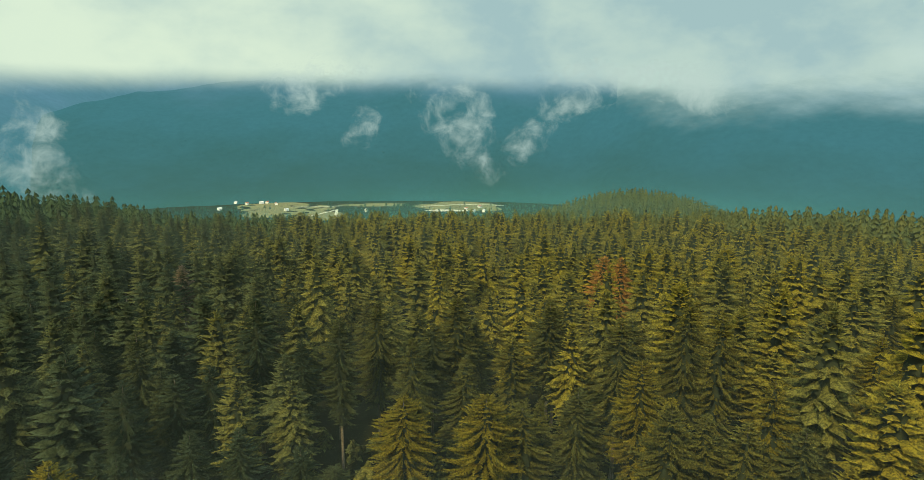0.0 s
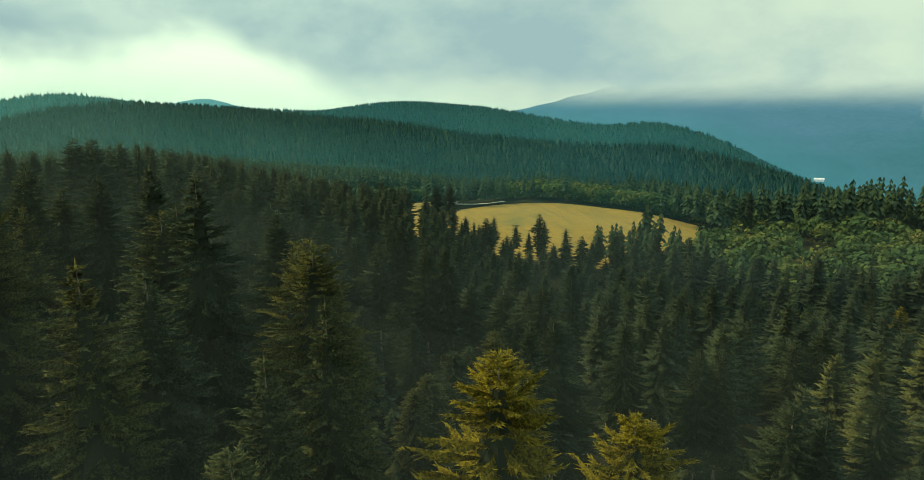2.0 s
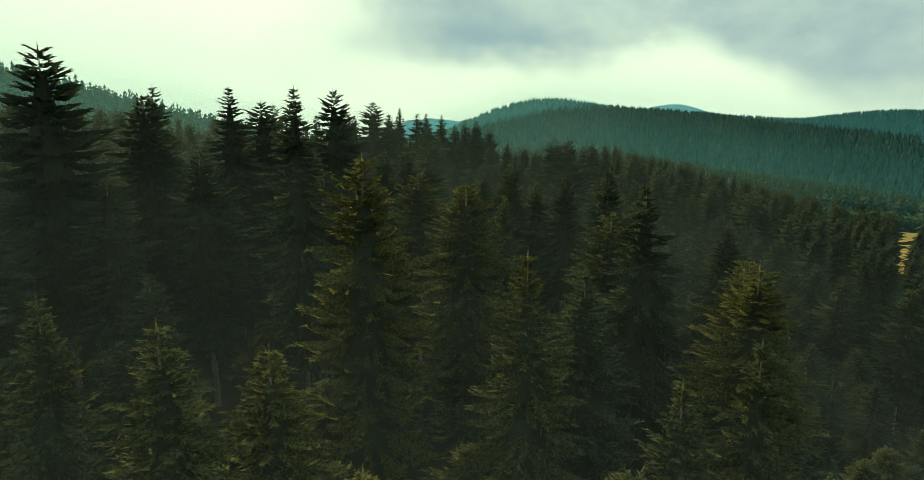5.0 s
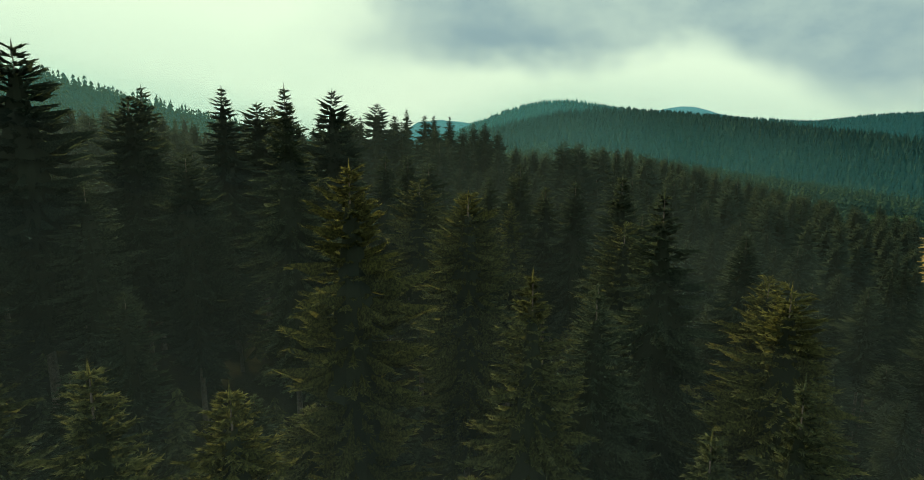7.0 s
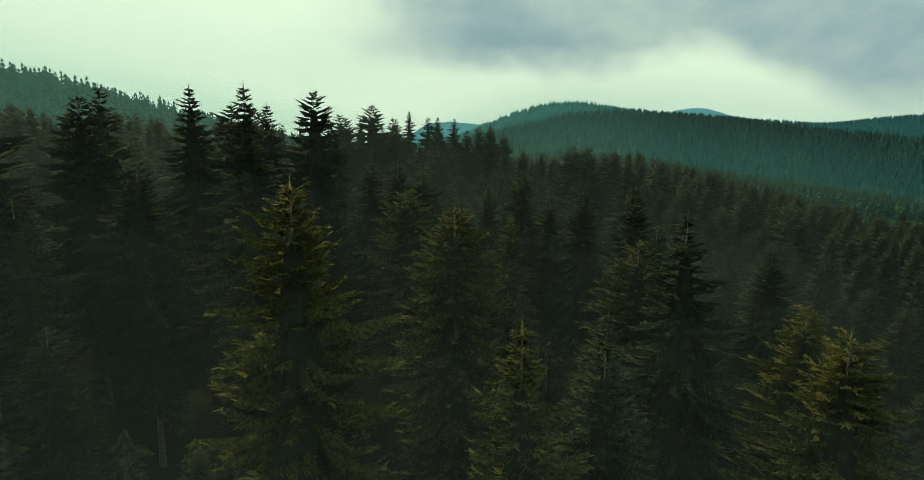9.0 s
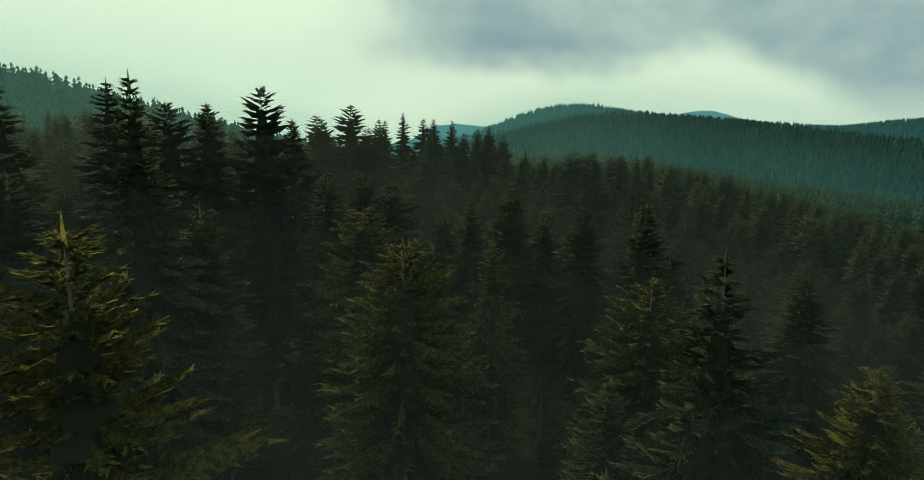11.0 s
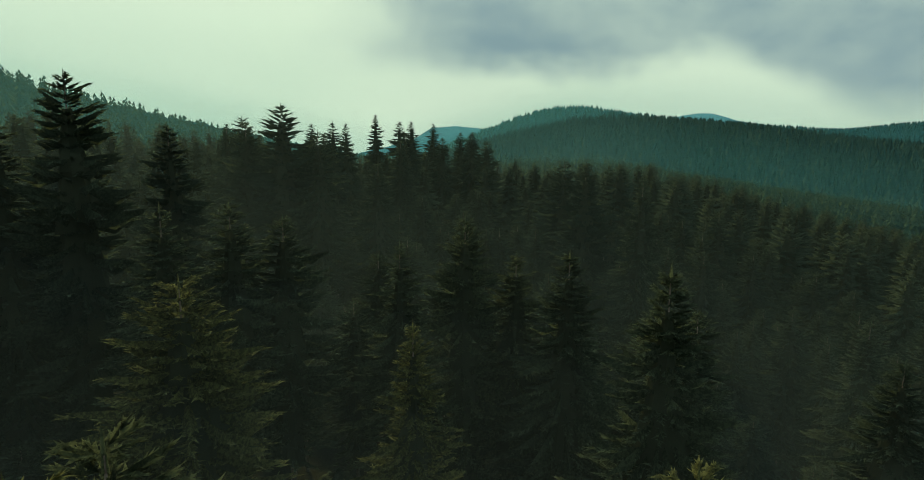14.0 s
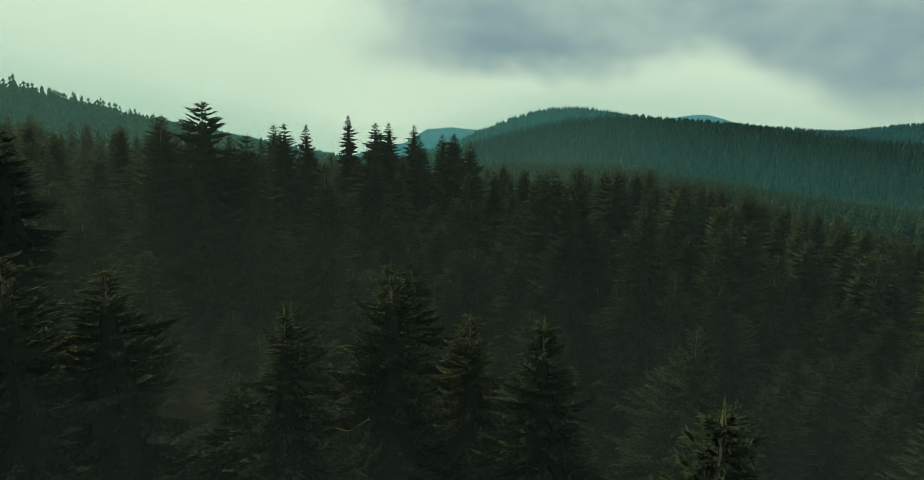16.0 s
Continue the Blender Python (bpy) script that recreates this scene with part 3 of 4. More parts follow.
def trunk_mesh(H, r, seed):
    rnd = np.random.RandomState(seed)
    n, m, hs = 7, 8, np.linspace(-1.0, H * 0.985, 8)
    bend = np.cumsum(rnd.uniform(-0.03, 0.03, (m, 2)), 0)
    bend -= bend[:1]
    bend *= np.linspace(1, 0, m)[:, None]
    a = np.linspace(0, 2 * np.pi, n, endpoint=False)
    rr = r * (1 - np.clip(hs, 0, H) / H) ** 0.85 + 0.015 + 0.25 * r * np.exp(-np.clip(hs, 0, 9) * 2)
    V = np.stack([bend[:, :1] + rr[:, None] * np.cos(a), bend[:, 1:] + rr[:, None] * np.sin(a), np.repeat(hs[:, None], n, 1)], -1).reshape(-1, 3)
    i = np.arange(m * n).reshape(m, n)
    i = np.concatenate([i, i[:, :1]], 1)
    F = np.stack([i[:-1, :-1], i[:-1, 1:], i[1:, 1:], i[1:, :-1]], -1).reshape(-1, 4)
    return mesh_from("trunk", V, F, MAT_BARK, True)


LABELS = {True: "tall dark green fir with flat layered boughs", False: "slender dark green spruce with drooping boughs"}


def conifer(seed, R, fir, gap, per, shoots, base=0.22, shoot=0.34):
    """One tree: an empty at its foot, with a trunk and a crown."""
    tree = new("fir_tree" if fir else "spruce_tree")
    V, F, T, N = crown_arrays(seed, TALL, base, R, gap, per, shoots, fir, shoot, 8, 1.0)
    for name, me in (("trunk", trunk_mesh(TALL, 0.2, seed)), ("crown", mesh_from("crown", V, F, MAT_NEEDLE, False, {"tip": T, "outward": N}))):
        ob = new(name, me)
        ob.parent = tree
    return tagged(tree, LABELS[fir], "tree", "conifers of the near wood")


TALL = 24.0
MODELS_FINE = [conifer(11, 2.8, False, 0.48, 14, 9, 0.2, 0.4), conifer(12, 2.9, True, 0.56, 14, 9, 0.2, 0.4), conifer(13, 2.5, False, 0.46, 14, 9, 0.24, 0.38),
               conifer(14, 2.6, True, 0.54, 13, 9, 0.28, 0.4), conifer(15, 3.1, False, 0.5, 15, 9, 0.2, 0.4), conifer(16, 3.1, True, 0.58, 15, 9, 0.24, 0.4)]
MODELS_MID = [conifer(21, 2.9, False, 0.54, 13, 6, 0.18, 0.44), conifer(22, 2.7, True, 0.6, 12, 6, 0.26, 0.44), conifer(23, 2.6, False, 0.52, 13, 6, 0.2, 0.42),
              conifer(24, 2.5, True, 0.6, 12, 6, 0.34, 0.44), conifer(25, 3.1, False, 0.56, 13, 6, 0.3, 0.44), conifer(26, 3.0, True, 0.64, 13, 6, 0.2, 0.44)]

# ---- where the trees stand ----
# single trees that stand out: east, north, height of the top
FIRS = [(-60.2, -30.0, 42.0), (-91.4, -40.4, 41.0), (-45.3, -12.1, 35.1), (-30, -12.4, 38.2), (-108, -16.6, 35.4), (-51.3, 6.7, 29.7), (-43.2, -11.4, 35.5),
        (-22.8, 10.8, 30.6), (-59, -37.3, 40.9), (-46, -39.5, 41.3), (-91, -44.2, 39.4), (-36.6, -38.8, 44.4), (-43, -32, 37.4), (-70.8, -43.7, 40.6),
        (-37.8, 5.9, 32.6), (-52, -2.7, 32.6), (-100, -13, 35.6), (-20.9, 16, 27.8), (17.2, 47.8, 14.6), (33, 49.3, 15.2), (27.9, 37.4, 17.2), (11.4, 54.2, 12)]
SPRUCES = [(-42.7, -23.6, 41.8), (-154, -62.5, 40.0), (-162.4, -58.6, 38.6), (-175, -59, 38.1), (-158, -44, 37), (-17.2, -13, 34.2), (-20.4, -11.4, 32.5),
           (-25, 2.1, 31.0), (-27, 4.8, 32.2), (-34.6, -2.5, 32.4), (-94, -7.3, 35.2), (-59.2, -12.7, 32.7), (-43, 0.0, 36.0), (-24, 28.3, 24.6), (-23, 29.6, 24),
           (-54, -37.2, 42.2), (-50, -42, 42.2), (-104, -57, 39), (-124, -52, 38.8), (-75, 7.4, 28.2), (-30, -4.5, 34.2)]
NORTH = [(-25.9, 52.3, 12.1), (-24.9, 58.2, 10.7), (-18.3, 52.3, 11.9), (-13.4, 51.6, 12.0), (-7.0, 55.1, 11.0), (-3.0, 54.3, 11.1), (1.9, 49.8, 11.1),
         (-27.1, 77.1, 11.0), (-14.0, 65.2, 11.1), (-10.6, 66.7, 11.8), (-15.6, 85.7, 9.7), (-7.5, 108.7, 9.4), (3.7, 97.9, 9.1), (8.1, 77.7, 11.7), (13.9, 91.5, 8.9),
         (16.2, 70.1, 10.9), (19.3, 60.4, 12.7), (26.3, 86.2, 9.7), (26.3, 78.4, 9.7), (22.7, 53.0, 10.0), (25.1, 54.3, 9.9), (28.8, 53.1, 11.1),
         (35.0, 72.0, 12.9), (50.6, 65.3, 14.3), (-41.8, 72.7, 12.4)]
NORTH_WEST = [(-52.2, 37.8, 19.3), (-48.0, 8.9, 26.6), (-35.5, 3.1, 25.7), (-47.1, -3.8, 29.5), (-83.0, 30.1, 21.3), (-59.4, 67.0, 10.4), (-69.0, 85.5, 5.3),
              (-75.0, 110.4, 1.9), (-37.4, 101.4, 7.7), (-32.0, 111.0, 8.3)]
YOUNG = [(20.9, 48.7, 12.9), (25.9, 48.1, 14.0), (38.7, 39.1, 17.3), (30.2, 40.6, 16.1), (-12.8, 60.4, 13.8), (13.7, 60.7, 15.1), (31.9, 67.3, 15.2), (44.3, 58.1, 17.3),
         (43.2, 51.3, 18.3), (35.3, 57.0, 16.5), (22.3, 73.6, 14.5), (12.7, 74.8, 14.4), (7.3, 68.3, 15.1), (-1.4, 77.7, 15.1), (-37.3, 43.3, 16.0), (-34.0, 43.2, 16.1),
         (-22.1, 52.2, 13.9), (-23.7, 48.1, 14.5), (-27.8, 45.4, 14.8), (-33.4, 26.7, 19.5), (-40.1, 20.3, 22.0), (-39.7, 68.3, 14.5), (-53.0, 65.8, 13.8), (-13.4, 71.8, 14.4),
         (-65.6, 50.8, 15.7), (-45.4, 23.8, 23.0)]
WEST = [(-54.8, -19.3, 34.8), (-70.6, -9.0, 33.4), (-81.7, -3.9, 30.2), (-88.1, 8.8, 26.5), (-65.5, -22.6, 35.2), (-67.3, -17.0, 33.9), (-77.3, -16.8, 33.4),
        (-73.2, -12.5, 32.5), (-73.5, -2.6, 30.1)]
RUSTY = [(54.3, 94.6, 12.2), (56.7, 93.2, 12.3)]
# trees of the northern and western slopes
SLOPE_A = [(-76.1, -22.7, 31.2), (-61.7, -3.8, 35), (-70.4, -14.6, 34.9), (-96.6, -33, 35.5), (-62.9, -23.7, 36.1), (-18.1, -18.7, 34.3), (-227, 57.7,
    12.3), (-16.6, -6.1, 31), (-107.2, 53.2, 11.3), (-107.9, 31, 19), (-21.7, 0.6, 29.2), (-39.3, 7.5, 28), (-46.2, -23.5, 35.9), (-59.4, -24.4,
    36.4), (-174.8, 93.3, 5.7), (-207.1, 56.1, 13.1), (-127.5, -0.1, 28.2), (-131.9, 137.3, -1.5), (-127.4, 121.2, -2), (-42, 19.2, 23.9), (-112.3,
    147.7, -1.2), (-48.9, 44.4, 16.1), (-93.7, 56.4, 10.6), (-50.3, 28.7, 20.9), (-107.7, 94.3, 0.3), (-99.7, 27.2, 20.6), (-149.6, 128.6, -0.1),
    (-156.2, 122.3, 0.5), (-159.4, 110.2, 1.3), (-155.5, 96.5, 2.4)]
SLOPE_B = [(-161.2, 69.9, 8.5), (-217.8, 75.2, 10.9), (-163.5, 42.2, 16.4), (-152.2, 12.2, 25.7), (-77.8, 133.2, 1.1), (-94.3, 130.8, -0.7), (-82.3,
    27.1, 21), (-20.9, 87.2, 9.5), (-48.4, 46.7, 15.7), (-110.5, 42.4, 14.7), (-9.2, 65.2, 11.9), (-10.2, 43.9, 15.8), (-19.4, 48.7, 15.4), (-20.4,
    44, 16.5), (-67.8, 152.8, 1.5), (-48, 162.9, 2.1), (-6.1, 121.1, 6.2), (-25.4, 117.6, 7.2), (-51.8, 133.9, 4.1), (-62.5, 127.3, 3.2), (-55.3,
    64.4, 11.6), (-58.7, 75.1, 8.8), (-94.5, 99.6, 0.6), (-102.1, 93.1, 1), (-116.3, 92.9, 0), (-144.5, 130.4, -0.6), (-213.8, 79, 10.9), (-44.7,
    102.4, 6.9), (-39.5, 57.9, 13.5), (-58.9, 226.9, -3.9)]
SLOPE_C = [(-60.6, 182.2, 0.6), (-56.9, 137.8, 3.2), (-81.3, 146.2, 1), (-25, 39.7, 17.6), (-51.6, 96.5, 7), (-84.8, 138.7, 0.5), (31.7, 33.9, 17.1),
    (30.7, 37, 16.5), (34.7, 31.8, 17.3), (26.7, 110.7, 7.1), (11.9, 143.3, 3.8), (24.3, 129.1, 4.6), (-21.2, 75.5, 11.2), (-6.1, 67.5, 11.5), (26.4,
    65.3, 12.2), (136.9, 146.2, -3.8), (101.7, 120.5, 1.8), (87.3, 118.2, 3.3), (90, 70.6, 10.1), (100.3, 86.7, 6.3), (98, 93.6, 5.6), (71.3, 81.1,
    9.3), (67.6, 97.8, 6.7), (70.4, 133.6, 1.8), (62.5, 134.4, 2.1), (57.9, 142.9, 1), (33.8, 94.2, 8.3), (35.7, 120.4, 5.5), (18.4, 122.2, 5.7),
    (17.5, 141.4, 3.9)]
SLOPE_D = [(9.7, 107, 7.3), (4.9, 141.7, 3.9), (-1.1, 134.5, 4.9), (-19.3, 113.6, 7.6), (-31, 196.3, -1.6), (-25.7, 216.3, -5.4), (-31.1, 160.8, 2.8),
    (-25.6, 97.4, 8.7), (-34, 108.2, 7.6), (-29.1, 124, 6.3), (55.5, 49.6, 14.2), (87.2, 90.2, 6.9), (66.9, 67, 11.1), (61.4, 65.2, 11.4), (44.6,
    69.5, 11.1), (41.3, 74.1, 10.6), (19.1, 73.1, 11.5), (3.5, 75.1, 10.6)]
CREST = [(-156.4, -43.6, 36.8), (-153.1, -39.5, 35.4), (-111.5, -46.8, 39.2), (-160, -60.2, 38.6), (-137.6, -66.5, 38.5), (-93.5, -46.5, 39.8), (-59.5, -34.1, 40.9),
         (-71.9, -35.5, 39.5), (-92.5, -37.2, 38.6), (-118, -52, 37.6), (-128, -58, 37.2), (-145, -52, 36.8), (-150, -47, 36.0), (-168, -50, 36.4), (-132, -47, 36.2)]
MORE = CREST + SLOPE_A + SLOPE_B + SLOPE_C + SLOPE_D
YELLOW = [(-79.1, 117.6, 1.9), (-38.7, 18.7, 23.8), (-13.9, 43.1, 16.3), (74.4, 66, 11.2), (61.3, 45.5, 14.3), (65.3, 51.8, 13.3)]
GREY = [(-15.5, 132.1, 5.3)]
MARKED = [(*q, True) for q in FIRS] + [(*q, False) for q in SPRUCES + NORTH + NORTH_WEST] + [(*q, i % 2 == 0) for i, q in enumerate(YOUNG + WEST + MORE + YELLOW + RUSTY + GREY)]


def clear_of_path(x, y):
    """Distance from the line of flight."""
    t = np.clip((x * -49.6 + y * -4.6) / (49.6**2 + 4.6**2), 0, 1)
    return np.hypot(x + 49.6 * t, y + 4.6 * t)


def from_middle(x, y):
    """Distance from the middle of the near wood, a line that runs on past the end of the flight."""
    t = np.clip((x * -88 + y * -20) / (88**2 + 20**2), 0, 1)
    return np.hypot(x + 88 * t, y + 20 * t)


def saddle(x, y):
    """1 on the rise before the saddle, where the wood is younger."""
    return smooth(-60, -85, x) * smooth(-260, -230, x) * smooth(-110, -85, y) * smooth(-12, -30, y)


NEAR = 56.0
rng = np.random.RandomState(4)


def scatter(r0, r1, step, yaw0=-56, yaw1=156, behind=False):
    g = np.arange(-r1 - 95, r1 + 95, step)
    X, Y = np.meshgrid(g, g)
    X = X + (np.arange(len(g)) % 2)[:, None] * step / 2
    X, Y = (X + rng.uniform(-0.42, 0.42, X.shape) * step).ravel(), (Y + rng.uniform(-0.42, 0.42, Y.shape) * step).ravel()
    r, yaw = from_middle(X, Y), np.degrees(np.arctan2(-X, Y))
    keep = (r >= r0) & (r < r1) & ((((yaw > yaw0) & (yaw < yaw1)) | (r < 12)) != behind) & ~in_patch(CLEARINGS + THICKETS, X, Y, 1.06)
    near = np.array([q[:2] for q in MARKED])
    keep[keep] = [np.min(np.hypot(near[:, 0] - x, near[:, 1] - y)) > min(4.0, step * 0.7) for x, y in zip(X[keep], Y[keep])]
    return X[keep], Y[keep]


spots = []
X, Y = scatter(0, NEAR, 5.6)
for x, y in zip(X, Y):
    gz = float(ground_z(x, y))
    near = float(clear_of_path(x, y))
    yaw, far = math.degrees(math.atan2(-x, y)), math.hypot(x, y)
    thin = rng.rand()
    top = gz + 17.5 + rng.uniform(-6.0, 1.5)
    if -56 < yaw < 100 and x > -70:
        # younger growth with gaps below the tall trees
        if thin < 0.5:
            continue
        top = gz + rng.uniform(7.5, 12.5) + 2.5 * float(smooth(40, 90, yaw))
    elif near < 20:
        if thin < 0.2:
            continue
        top = min(top, 40 - 11 - (20 - near) * 0.35 + rng.uniform(-4, 0))
    if x < -45 and near < 45:
        top -= 3.0
    spots.append((x, y, top - 3.5 * saddle(x, y), rng.rand() < 0.45))
spots = [m for m in MARKED] + sorted(spots, key=lambda s: float(from_middle(s[0], s[1])))


def plant(model, x, y, top, seed):
    gz = float(ground_z(x, y)) - 0.1
    k = (top - gz) / TALL
    w = (0.5 * k + 0.55) * (0.86 + 0.3 * ((seed * 37) % 10) / 10) * (1.06 if (x, y, top) in FIRS else 1.0)
    return Matrix.Translation((x, y, gz)) @ Matrix.Rotation(seed * 2.4, 4, "Z") @ Matrix.Diagonal((w, w, k, 1))


singles = {True: 0, False: 0}
near_spots, rest = [], []
for spot in spots:
    singles[bool(spot[3])] += 1
    (near_spots if singles[bool(spot[3])] <= 290 else rest).append(spot)
used = set()
for i, (x, y, top, fir) in enumerate(near_spots):
    pool = MODELS_FINE if float(clear_of_path(x, y)) < 22 or i < len(FIRS) + len(SPRUCES) else MODELS_MID
    kinds = [m for m in pool if m.name.startswith("fir") == bool(fir)]
    model = kinds[(i * 7 + int(x)) % len(kinds)]
    m = plant(model, x, y, top, i)
    if model.name in used:
        k = model.scale
        tree = copy_thing(model, m @ Matrix.Diagonal((1 / k.x, 1 / k.y, 1 / k.z, 1)))
    else:
        used.add(model.name)
        tree = model
        tree.matrix_basis = m
    sunny = (x, y, top) in YELLOW or (x, y) in ((-22.8, 10.8), (-20.9, 16), (17.2, 47.8), (33, 49.3), (11.4, 54.2), (38.7, 39.1), (30.2, 40.6), (-33.4, 26.7), (-40.1, 20.3))
    # local light put into the tone: brighter to the east, darker far west
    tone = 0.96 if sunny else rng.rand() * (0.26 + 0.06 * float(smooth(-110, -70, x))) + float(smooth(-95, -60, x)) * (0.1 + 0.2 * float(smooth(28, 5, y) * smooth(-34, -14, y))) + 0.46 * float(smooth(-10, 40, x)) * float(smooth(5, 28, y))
    if sunny:
        tagged(tree, "yellow-green fir with dense layered boughs" if fir else "yellow-green spruce with drooping boughs", "tree", "conifers of the near wood")
    if (x, y, top) in RUSTY:
        tone = 0.9945
        tagged(tree, "dying conifer with rust-brown needles", "tree", "conifers of the near wood")
    if (x, y, top) in GREY:
        tone = 0.9995
        tagged(tree, "dead conifer with bare grey twigs", "tree", "conifers of the near wood")
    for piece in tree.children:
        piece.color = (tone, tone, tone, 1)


def forest(name, label, models, rows, mat, seed):
    """Many trees in one mesh. rows: x, y, top."""
    rnd = np.random.RandomState(seed)
    rows = np.asarray(rows, float)
    gz = ground_z(rows[:, 0], rows[:, 1]) - 0.2
    k = (rows[:, 2] - gz) / TALL
    pick = rnd.randint(0, len(models), len(rows))
    VV, FF, TT, TI, NN, base = [], [], [], [], [], 0
    for j, (V, F, T, N) in enumerate(models):
        s = pick == j
        n = int(s.sum())
        if not n:
            continue
        a = rnd.uniform(0, 6.28, n)
        w = (0.5 * k[s] + 0.5) * rnd.uniform(0.85, 1.15, n)
        c, sn = np.cos(a) * w, np.sin(a) * w
        P = np.stack([V[:, 0] * c[:, None] - V[:, 1] * sn[:, None] + rows[s, 0:1], V[:, 0] * sn[:, None] + V[:, 1] * c[:, None] + rows[s, 1:2],
                      V[:, 2] * k[s][:, None] + gz[s][:, None]], -1)
        VV.append(P.reshape(-1, 3))
        FF.append((F[None] + (np.arange(n) * len(V))[:, None, None]).reshape(-1, F.shape[1]) + base)
        TT.append(np.tile(T, n))
        ca, sa = np.cos(a)[:, None], np.sin(a)[:, None]
        NN.append(np.stack([N[:, 0] * ca - N[:, 1] * sa, N[:, 0] * sa + N[:, 1] * ca, np.repeat(N[None, :, 2], n, 0)], -1).reshape(-1, 3))
        # light by place put into the tint: brighter east, darker west
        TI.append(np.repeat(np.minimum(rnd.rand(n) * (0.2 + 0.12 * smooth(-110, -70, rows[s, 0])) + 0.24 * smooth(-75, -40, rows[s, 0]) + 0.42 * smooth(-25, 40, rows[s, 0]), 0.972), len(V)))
        base += n * len(V)
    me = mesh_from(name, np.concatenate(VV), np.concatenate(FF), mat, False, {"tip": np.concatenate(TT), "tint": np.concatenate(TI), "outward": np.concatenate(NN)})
    return tagged(new(name, me), label, "forest", kind="stuff")


def spire(seed, H, R, tiers, n, jag):
    """A far tree: tiers of pointed boughs, as quads."""
    rnd = np.random.RandomState(seed)
    V, F, T = [], [], []
    for k in range(tiers):
        s0, s1 = k / tiers * 0.92, (k + 1) / tiers
        z1, z0 = H * (1 - 0.7 * s0), H * (1 - 0.7 * s1) - 0.3
        r1 = R * min(1.0, 2.0 * s1) ** 0.9 * rnd.uniform(0.9, 1.1)
        for q in np.linspace(0, 2 * np.pi, n, endpoint=False) + rnd.uniform(0, 6):
            b, d = len(V), np.pi / n * rnd.uniform(0.8, 1.15)
            rr, drop = r1 * rnd.uniform(1 - jag, 1 + jag), rnd.uniform(0.3, 0.55)
            V += [(0, 0, z1), (math.cos(q - d) * rr * 0.68, math.sin(q - d) * rr * 0.68, z0 + (z1 - z0) * drop), (math.cos(q) * rr, math.sin(q) * rr, z0 + rnd.uniform(-0.1, 0.25) * (z1 - z0)),
                  (math.cos(q + d) * rr * 0.68, math.sin(q + d) * rr * 0.68, z0 + (z1 - z0) * drop)]
            F.append((b, b + 1, b + 2, b + 3))
            T += [0.2, 0.2, 1.0, 0.2]
    V = np.array(V)
    return V, np.array(F), np.array(T), outward(V, seed, 4)


def tops(X, Y, h, spread):
    # the wood towards the meadow is even in height and closed
    az = np.degrees(np.arctan2(-X, Y))
    even = 1 - 0.75 * smooth(62, 68, az) * (1 - smooth(90, 96, az))
    return np.stack([X, Y, ground_z(X, Y) + h + rng.uniform(-spread, spread * 0.4, len(X)) * even - 4 * even * (rng.rand(len(X)) < 0.1) - 4.5 * saddle(X, Y)
                     + 2.5 * smooth(8, 12, az) * (1 - smooth(38, 46, az)) * (from_middle(X, Y) > 150) - 5.5 * smooth(52, 58, az) * (1 - smooth(68, 75, az))], -1)


LOW = [crown_arrays(31 + i, TALL, 0.33, 2.9 + 0.15 * i, 0.78, 9, 2, i % 2 == 1, 0.55) for i in range(5)]
if rest:
    forest("near_woods", "dense dark green spruces and firs on the slope", LOW, [r[:3] for r in rest], MAT_NEEDLE_WOOD, 1)
X, Y = scatter(0, 75, 3.4)
forest("undergrowth", "dark young spruces under the tall trees", [spire(91 + i, TALL, 1.9, 6, 5, 0.4) for i in range(4)], tops(X, Y, 4.2, 2.2), MAT_NEEDLE_WOOD, 5)
X, Y = scatter(NEAR, 105, 6.7)
forest("middle_woods", "dense olive green spruces and firs falling to the valley", LOW, tops(X, Y, 20.3, 5.5), MAT_NEEDLE_WOOD, 2)
THIN = [crown_arrays(36 + i, TALL, 0.40, 2.9 + 0.15 * i, 0.95, 8, 1, i % 2 == 1, 0.7, 5) for i in range(5)]
X, Y = scatter(105, 160, 6.9)
forest("lower_woods", "dense olive green spruces and firs falling to the valley", THIN, tops(X, Y, 19.8, 5), MAT_NEEDLE_WOOD, 6)
X, Y = scatter(160, 240, 6.8, yaw1=45)
forest("slope_woods", "dense olive green spruces and firs on the lower slope", THIN, tops(X, Y, 18.6, 5), MAT_NEEDLE_WOOD, 8)
X, Y = scatter(160, 400, 5.6)
beyond = ~((from_middle(X, Y) < 240) & (np.degrees(np.arctan2(-X, Y)) < 45))
X, Y = X[beyond], Y[beyond]
forest("upper_woods", "dense spruce woods on ridges and slopes", [spire(41 + i, TALL, 2.5 + 0.15 * i, 7, 6, 0.4) for i in range(5)], tops(X, Y, 18.6, 3.8), MAT_NEEDLE_RIDGE, 3)
X, Y = scatter(400, 1200, 5.9)
hump = np.hypot(X - 330, Y - 520) < 210
keep = (ground_z(X, Y) > -150) & ~hump
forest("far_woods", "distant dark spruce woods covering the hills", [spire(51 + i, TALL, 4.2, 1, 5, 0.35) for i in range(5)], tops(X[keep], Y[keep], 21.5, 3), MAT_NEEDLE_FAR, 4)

X, Y = scatter(400, 1200, 6.6, yaw1=0)
hump = np.hypot(X - 330, Y - 520) < 214
